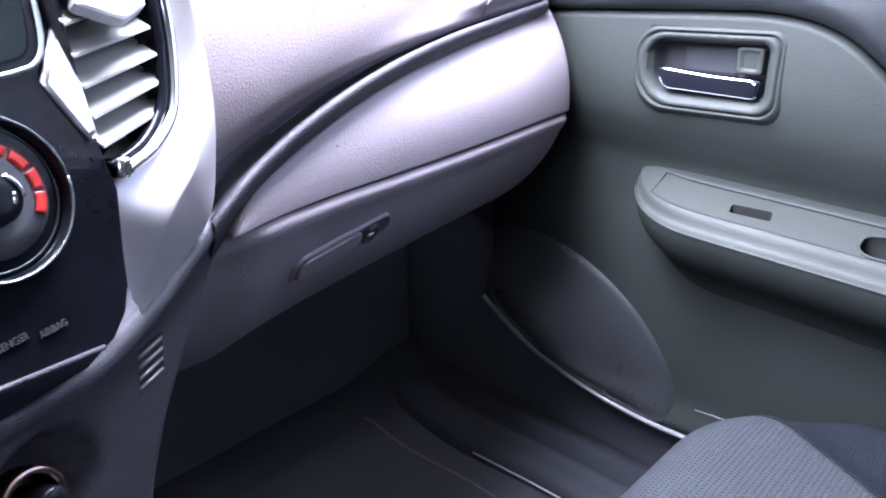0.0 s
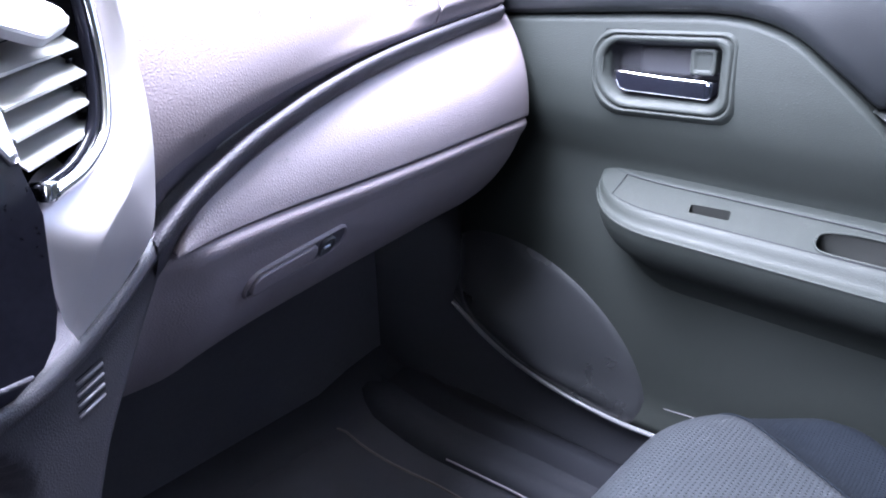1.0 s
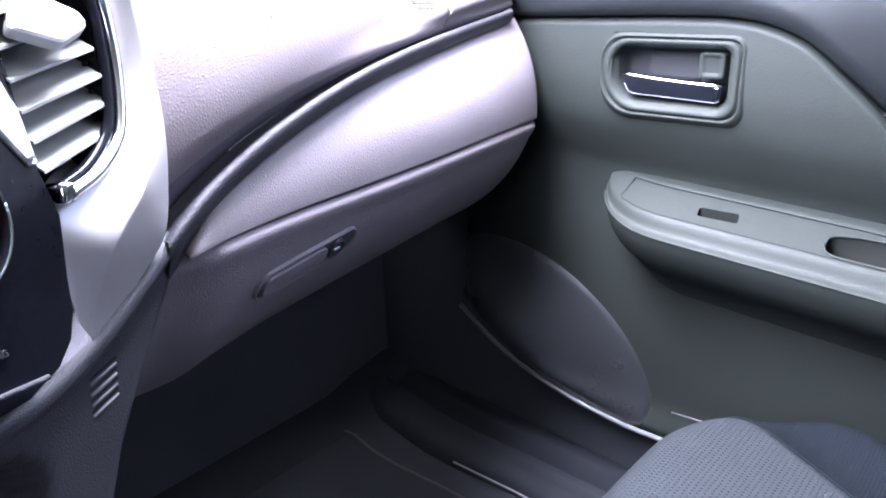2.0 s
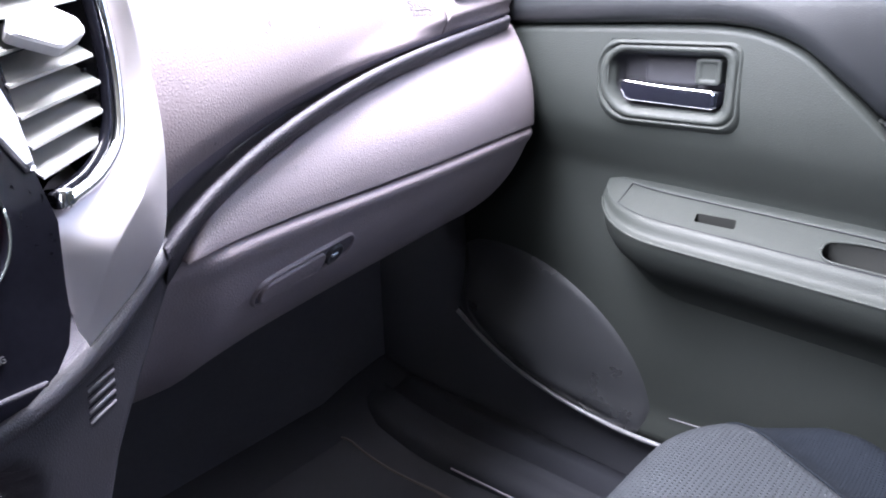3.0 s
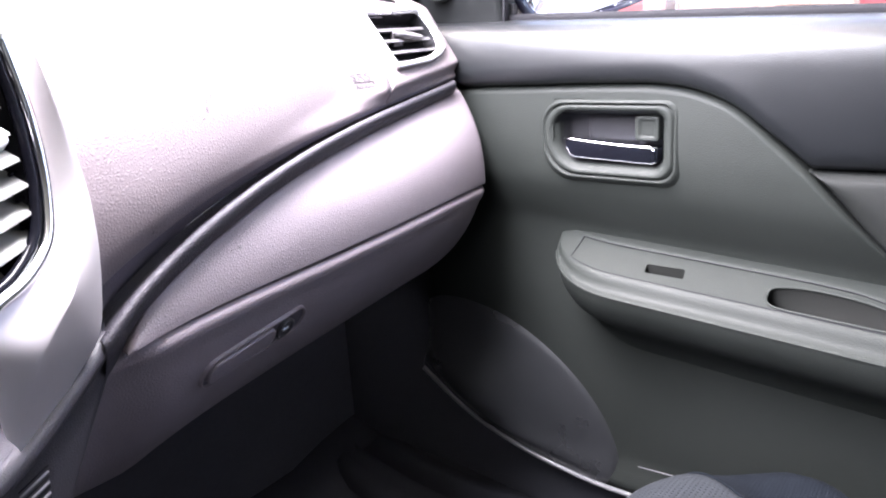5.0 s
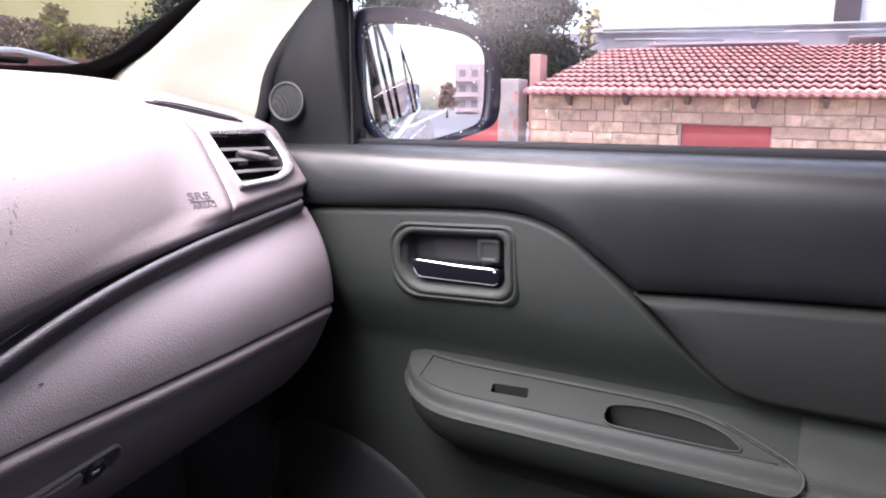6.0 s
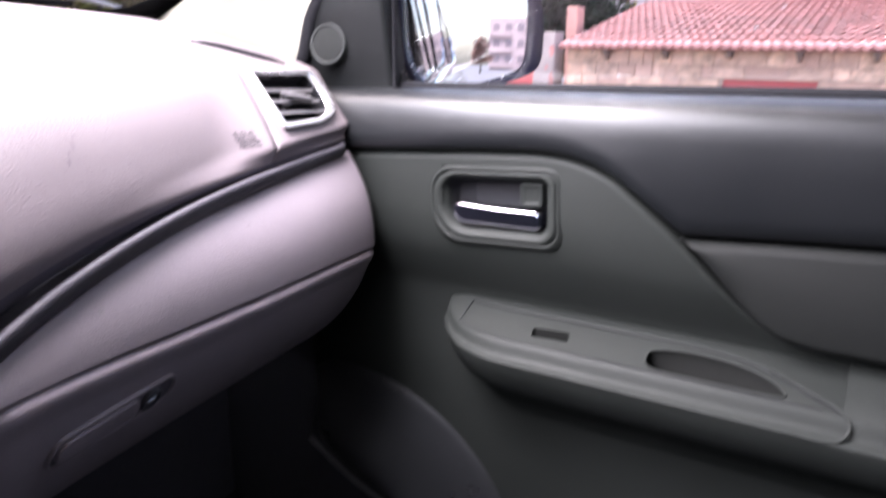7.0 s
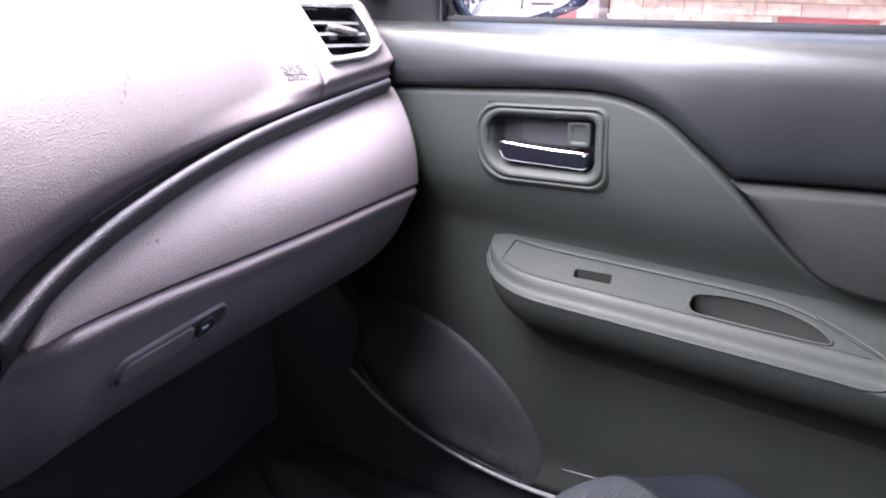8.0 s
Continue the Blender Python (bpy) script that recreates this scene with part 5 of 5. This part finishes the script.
def random_tint(mat, low, high, other=None):
    """Pieces differ in tone by their own random number."""
    n, link = mat.node_tree.nodes, mat.node_tree.links.new
    info = n.new("ShaderNodeObjectInfo")
    rg = n.new("ShaderNodeMapRange")
    rg.inputs["To Min"].default_value, rg.inputs["To Max"].default_value = low, high
    link(info.outputs["Random"], rg.inputs["Value"])
    b = n["Principled BSDF"]
    old = b.inputs["Base Color"].links[0].from_socket
    mul = n.new("ShaderNodeVectorMath")
    mul.operation = "SCALE"
    if other:
        white = n.new("ShaderNodeTexWhiteNoise")
        white.noise_dimensions = "1D"
        link(info.outputs["Random"], white.inputs["W"])
        mix = n.new("ShaderNodeMix")
        mix.data_type = "RGBA"
        mix.inputs["B"].default_value = (*other, 1)
        link(white.outputs["Value"], mix.inputs["Factor"])
        link(old, mix.inputs["A"])
        old = mix.outputs["Result"]
    link(old, mul.inputs[0])
    link(rg.outputs[0], mul.inputs["Scale"])
    link(mul.outputs[0], b.inputs["Base Color"])
    return mat


# ---- ground ----
ASPHALT = material("wet_grey_ground", (0.17, 0.16, 0.16), 0.45, grain=0.6, size=60, kind="noise", stain=0.3, stain_size=0.6)
GX = [-400, -120, -40, -15, -6, 0, 3, 5, 6, 7, 8, 10, 14, 20, 40, 120, 400]
GY = [-400, -160, -80, -40, -22, -16, -13, -11, -9, -5, 0, 5, 10, 16, 25, 40, 120, 400]
structure("ground", sheet(lambda x, y: (x, y, -1.3 * smooth01(5, 8, x) * smooth01(-16, -9, y) * smooth01(60, 18, x)), GX, GY, smooth=False), ASPHALT, "wet grey street with a drop towards the houses", "ground")

# ---- low stone house with tiled roof ----
STONE = random_tint(material("tan_stone_cladding", (0.70, 0.475, 0.345), 0.85, grain=0.9, size=30, kind="noise", stain=0.5, stain_size=7.5), 0.84, 1.2, (0.60, 0.385, 0.30))
MORTAR = material("grey_mortar", (0.48, 0.36, 0.29), 0.9, grain=0.5, size=80, kind="noise")
TILE = random_tint(material("weathered_clay_tile", (0.43, 0.23, 0.222), 0.75, grain=0.5, size=60, kind="noise", stain=0.3, stain_size=4), 0.88, 1.12, (0.36, 0.22, 0.215))
EAVE = random_tint(material("pale_clay_tile", (0.58, 0.30, 0.285), 0.7, stain=0.2, stain_size=4), 0.85, 1.15)
REDPAINT = material("red_paint", (0.5, 0.085, 0.085), 0.5, stain=0.1, stain_size=2)
PLASTER = material("stained_plaster", (0.42, 0.36, 0.34), 0.9, grain=0.5, size=40, kind="noise", stain=0.3, stain_size=2)
WHITE = material("white_render", (0.78, 0.78, 0.8), 0.85, grain=0.3, size=40, kind="noise", stain=0.05, stain_size=1)
GREY = material("grey_sheet_metal", (0.32, 0.33, 0.35), 0.5, stain=0.25, stain_size=2)
LILAC = material("lilac_grey_render", (0.5, 0.48, 0.53), 0.85, stain=0.15, stain_size=1)
SLOPE = 0.018


def rise(x, y, z):
    """Tilts the houses along y to fit the camera's view; the street stays level."""
    return (x, y, z + SLOPE * y)


def block(x0, x1, y0, y1, z0, z1, bevel=0.0):
    bm = box((x0, y0, z0), (x1, y1, z1), bevel)
    for v in bm.verts:
        v.co.z += SLOPE * v.co.y
    return bm


house = thing("stone_house", "low tan stone house with a red clay tile roof", "house")
wall = part("wall", joined([block(10.02, 10.3, -6.0, 0.61, -1.3, 1.40), block(10.02, 10.3, 1.73, 3.92, -1.3, 1.40), block(10.02, 10.3, 0.61, 1.73, 1.02, 1.40)]), MORTAR, house, "mortared wall")
part("red_shutter", block(10.06, 10.12, 0.60, 1.74, -1.2, 1.03), REDPAINT, house, "plain red shutter")
part("gable_wall", block(10.3, 16.0, 3.6, 3.92, -1.3, 1.45), PLASTER, house, "plastered side wall")
stones = random.Random(11)
z1 = 1.385
for h in (0.20, 0.158, 0.15, 0.17, 0.15, 0.19, 0.16, 0.22, 0.24, 0.24):
    y = 3.915
    while y > -4.2:
        w = stones.choice((0.14, 0.20, 0.24, 0.28, 0.33, 0.40, 0.50, 0.64))
        if y - w < 1.75 and y > 0.60 and z1 - h < 1.01:
            if y > 1.75:
                w = y - 1.75
            else:
                y = 0.59
                continue
        if w > 0.06:
            part("stone", block(9.980 + 0.028 * stones.random(), 10.05, y - w + 0.003 + 0.004 * stones.random(), y - 0.003, z1 - h + 0.002 + 0.007 * stones.random(), z1 - 0.002 - 0.005 * stones.random(), 0.007), STONE, wall)
        y -= w
    z1 -= h
roof = part("roof", sheet(lambda x, y: rise(x, y, 1.40 + (x - 9.8) * 0.215), [9.97, 13.9], [-6.0, 3.95], (0, 0, -0.05)), TILE, house, "clay roof deck")
part("back_slope", sheet(lambda x, y: rise(x, y, 2.28 - (x - 13.9) * 0.215), [13.9, 17.0], [-6.0, 3.95], (0, 0, -0.05)), TILE, house, "rear roof slope")
TIMBER = material("dark_timber", (0.19, 0.14, 0.12), 0.8)
for k in range(11):
    y = 3.30 - 0.82 * k
    end = block(9.80, 10.0, y - 0.045, y + 0.045, 1.245 + 0.02 * (k % 3), 1.378, 0.008)
    for v in end.verts:
        low = smooth01(1.375, 1.25, v.co.z - SLOPE * v.co.y)
        v.co.y = y + (v.co.y - y) * (1 - 0.55 * low)
        v.co.x += 0.12 * low * (v.co.x < 9.9)
    part("rafter_end", end, TIMBER, house, "dark timber rafter end")


def tile_mesh(name, mat, lip):
    """One rolled clay tile, laid up the slope from its lower edge at the origin."""
    sec = [(0.0, 0.0), (0.009, 0.006), (0.022, 0.020), (0.039, 0.027), (0.057, 0.023), (0.074, 0.009), (0.093, 0.002), (0.121, 0.0)]
    bm = bmesh.new()
    loops = [[bm.verts.new((x, -a, b * k + z)) for a, b in sec] for x, k, z in ((0.41, 1, 0.096), (0.0, 1, 0.054), (0.004, 1, 0.054 - lip), (0.09, 0.7, 0.033 - lip))]
    for p, q in zip(loops, loops[1:]):
        for i in range(len(sec) - 1):
            bm.faces.new((p[i], p[i + 1], q[i + 1], q[i])).smooth = p is loops[0]
    bmesh.ops.recalc_face_normals(bm, faces=bm.faces)
    me = bpy.data.meshes.new(name)
    bm.to_mesh(me)
    bm.free()
    me.materials.append(mat)
    return me


TILE_ME, EAVE_ME = tile_mesh("tile", TILE, 0.011), tile_mesh("eave_tile", EAVE, 0.050)
tiles = random.Random(3)
rest = []
for r in range(11):
    for c in range(63):
        x, y = 9.74 + 0.375 * r + 0.012 * tiles.random(), 3.95 - 0.120 * c - 0.008 * r
        z = 1.41 + (x - 9.8) * 0.215 + SLOPE * y + 0.006 * tiles.random()
        if r < 6 and c < 50:
            o = new("tile", EAVE_ME if r == 0 else TILE_ME)
            o.location, o.parent = (x, y, z), roof
            o.rotation_euler = (0, 0.015 * (tiles.random() - 0.5), 0.03 * (tiles.random() - 0.5))
        else:
            bm = bmesh.new()
            bm.from_mesh(TILE_ME)
            bmesh.ops.translate(bm, verts=bm.verts, vec=(x, y, z))
            rest.append(bm)
part("far_tiles", joined(rest), TILE, roof, "upper rows of clay tiles")["kind"] = "stuff"

gate = thing("gate_pillar", "stained plaster gate pillar with pink paint patches", "pillar")
part("shaft", block(9.9, 10.25, 4.08, 4.42, -1.3, 1.62, 0.02), PLASTER, gate)
part("chimney_block", block(10.6, 10.9, 4.02, 4.20, -1.3, 2.02, 0.02), material("pink_plaster", (0.58, 0.33, 0.28), 0.85, stain=0.25, stain_size=3), gate, "pink plastered post behind it")
patches = random.Random(4)
PINK = material("faded_red_paint", (0.50, 0.24, 0.22), 0.8, stain=0.5, stain_size=6)
for cy, cz, ry, rz in ((4.13, 1.36, 0.045, 0.11), (4.12, 0.92, 0.04, 0.13), (4.30, 0.80, 0.07, 0.05), (4.20, 1.12, 0.03, 0.04)):
    edge = [(cy + ry * k * math.cos(a), cz + rz * k * math.sin(a)) for a, k in ((a, 0.65 + 0.5 * patches.random()) for a in span(0, 2 * math.pi * 13 / 14, 13))]
    part("paint_patch", rings([[rise(x, y, z) for y, z in edge] for x in (9.902, 9.896)]), PINK, gate, "worn patch of red paint")
redwall = thing("red_wall", "low red painted garden wall beside the pillar", "wall")
part("panel", block(10.0, 10.2, 4.44, 8.5, -1.3, 1.22), REDPAINT, redwall)

white = thing("white_building", "tall white rendered building behind the tiled roof", "building")
part("wall", block(17.2, 18.0, -14, 5.3, 2.98, 9.0), WHITE, white, "white rendered wall")
part("lower_wall", block(17.3, 18.0, -14, 6.3, -1.3, 2.98), LILAC, white, "grey lower wall")
part("downpipe", block(17.05, 17.2, -0.38, 0.10, 3.0, 9.0), material("dark_post", (0.09, 0.07, 0.08), 0.6), white, "dark square post")
for k, (y0, y1, z) in enumerate(((1.0, 4.9, 2.88), (2.2, 4.6, 2.72), (-2.5, 1.6, 2.80), (-6.0, 4.9, 2.95))):
    part("pipe", tube([rise(16.95, y0, z), rise(16.95, y1, z + 0.05)], 0.035, 6), GREY, white, "grey pipe along the wall")
part("sheet_roof", block(14.6, 16.9, 0.6, 3.3, 2.44, 2.48), LILAC, white, "pale sheet lean-to roof")
part("sheet_roof", block(14.6, 16.9, -4.5, -0.2, 2.50, 2.54), GREY, white, "grey sheet lean-to roof")
part("sign_ring", tube([rise(16.98, 2.35 + 0.42 * math.cos(a), 3.72 + 0.42 * math.sin(a)) for a in span(0, 2 * math.pi, 40)], 0.012, 6), GREY, white, "thin round sign outline")

# ---- trees and hedge ----
LEAF = material("dark_conifer", (0.035, 0.055, 0.032), 0.7, stain=0.4, stain_size=1.5)
SPRING = material("yellow_green_leaves", (0.19, 0.19, 0.035), 0.6, stain=0.4, stain_size=2)
DRY = material("dry_hedge", (0.13, 0.10, 0.055), 0.8, stain=0.4, stain_size=2)
BARK = material("grey_bark", (0.09, 0.07, 0.055), 0.9, grain=0.8, size=40, kind="noise")


def leaf_cloud(count, place, size, seed):
    """Many small bent leaves, each a pair of triangles."""
    g = np.random.default_rng(seed)
    verts, faces = [], []
    for i in range(count):
        c = np.array(place(g))
        a, b = g.normal(size=3), g.normal(size=3)
        a /= np.linalg.norm(a)
        b = np.cross(a, b)
        b /= np.linalg.norm(b)
        s = size * (0.5 + g.random())
        verts += [tuple(c - a * s), tuple(c + b * s * 0.45), tuple(c + a * s), tuple(c - b * s * 0.45)]
        faces.append((4 * i, 4 * i + 1, 4 * i + 2, 4 * i + 3))
    me = bpy.data.meshes.new("crown")
    me.from_pydata(verts, [], faces)
    bm = bmesh.new()
    bm.from_mesh(me)
    bpy.data.meshes.remove(me)
    return bm


def tree(x, y, z0, high, wide, leaf, count, seed, label, low=0.12, size=0.11):
    t = thing("tree", label, "tree", group="street trees")
    part("trunk", tube([(x, y, z0), (x + 0.06, y, z0 + high * 0.4), (x, y + 0.05, z0 + high * 0.92)], [0.16, 0.11, 0.03], 8), BARK, t)
    g0 = np.random.default_rng(seed + 100)
    limbs = []
    for i in range(26):
        h = low + (0.95 - low) * i / 26
        a = g0.random() * 2 * math.pi
        reach = wide * (1 - h * 0.75) * (0.65 + 0.5 * g0.random())
        limbs.append((h, a, reach))
    part("limbs", joined([tube([(x, y, z0 + high * h), (x + 0.9 * r * math.cos(a), y + 0.9 * r * math.sin(a), z0 + high * h + 0.25 * r)], [0.035, 0.01], 5) for h, a, r in limbs]), BARK, t)

    def place(g):
        h, a, r = limbs[int(g.integers(len(limbs)))]
        k = 0.15 + 0.95 * g.random() ** 0.7
        p = np.array([x + r * k * math.cos(a), y + r * k * math.sin(a), z0 + high * h + 0.25 * r * k])
        return p + g.normal(size=3) * 0.22 * wide * 0.35

    part("crown", leaf_cloud(count, place, size, seed), leaf, t)
    return t


tree(13.8, 6.0, -1.3, 6.8, 2.05, LEAF, 52000, 1, "dark green conifer with drooping twigs", 0.36, 0.06)
tree(12.9, 8.4, -1.3, 7.5, 2.1, LEAF, 34000, 2, "dense dark conifer behind the wall", 0.3, 0.06)
tree(13.0, 14.6, -1.3, 8.5, 2.2, LEAF, 20000, 4, "tall dark conifer seen through the windscreen", 0.3, 0.06)
tree(10.1, 15.2, 0.0, 3.6, 0.95, SPRING, 3000, 7, "small yellow-green shrub above the wall", 0.3, 0.08)
tree(15.5, 4.75, -1.3, 4.9, 0.65, material("yellow_leaves", (0.42, 0.36, 0.10), 0.6, stain=0.3, stain_size=2), 110, 9, "sparse branch with yellow leaves", 0.62, 0.075)
hedge = thing("hedge", "dry brown hedge along the street", "hedge", kind="stuff")
part("foliage", leaf_cloud(24000, lambda g: (5.5 + 7.5 * g.random(), 15.6 + 0.8 * g.random(), 1.0 + 2.2 * g.random() ** 0.8), 0.055, 21), DRY, hedge)["kind"] = "stuff"
garden = thing("garden_wall", "red brick garden wall along the street", "wall")
part("wall", box((4.0, 14.4, -0.2), (12.5, 14.75, 2.30), 0.02), material("red_brickwork", (0.27, 0.12, 0.085), 0.85, grain=0.5, size=30, kind="noise", stain=0.3), garden)
yellow = thing("yellow_house", "pale yellow house across the street", "house")
part("wall", box((12.0, 24, 0), (27.0, 30, 9.0)), material("pale_yellow_render", (0.8, 0.66, 0.26), 0.9, stain=0.06, stain_size=1), yellow)
part("roof", sheet(lambda x, y: (x, y, 9.0 + 2.0 * (1 - abs(y - 27) / 3.6)), [11.6, 27.4], [23.4, 27, 30.6], (0, 0, 0.2)), TILE, yellow)

# ---- street behind, for the mirror ----
PALE = material("pale_block_render", (0.40, 0.33, 0.34), 0.9, stain=0.15, stain_size=0.5)
SHADED = material("grey_window", (0.2, 0.17, 0.19), 0.5)
flats = thing("apartment_block", "pale three-storey block far down the street", "building")
part("wall", box((3.2, -156, 0), (11.6, -146, 10.2)), PALE, flats)
for k in range(3):
    for j in range(3):
        part("window", box((3.9 + 2.5 * j, -146.02, 1.4 + 3.1 * k), (5.2 + 2.5 * j, -145.9, 2.8 + 3.1 * k)), SHADED, flats)
    part("balcony", box((3.0, -146.0, 0.4 + 3.1 * k), (7.5, -144.9, 1.3 + 3.1 * k), 0.02), PALE, flats, "pale balcony front")
tree(1.2, -90, 0, 4.4, 1.7, material("bare_pink_tree", (0.2, 0.12, 0.1), 0.8), 1500, 31, "bare reddish street tree far behind", 0.3, 0.3)
van = thing("terrace", "dark row of low buildings far behind", "building")
part("wall", box((-26, -120, 0), (-3.5, -112, 5.0)), material("dark_terrace", (0.2, 0.17, 0.18), 0.9), van)
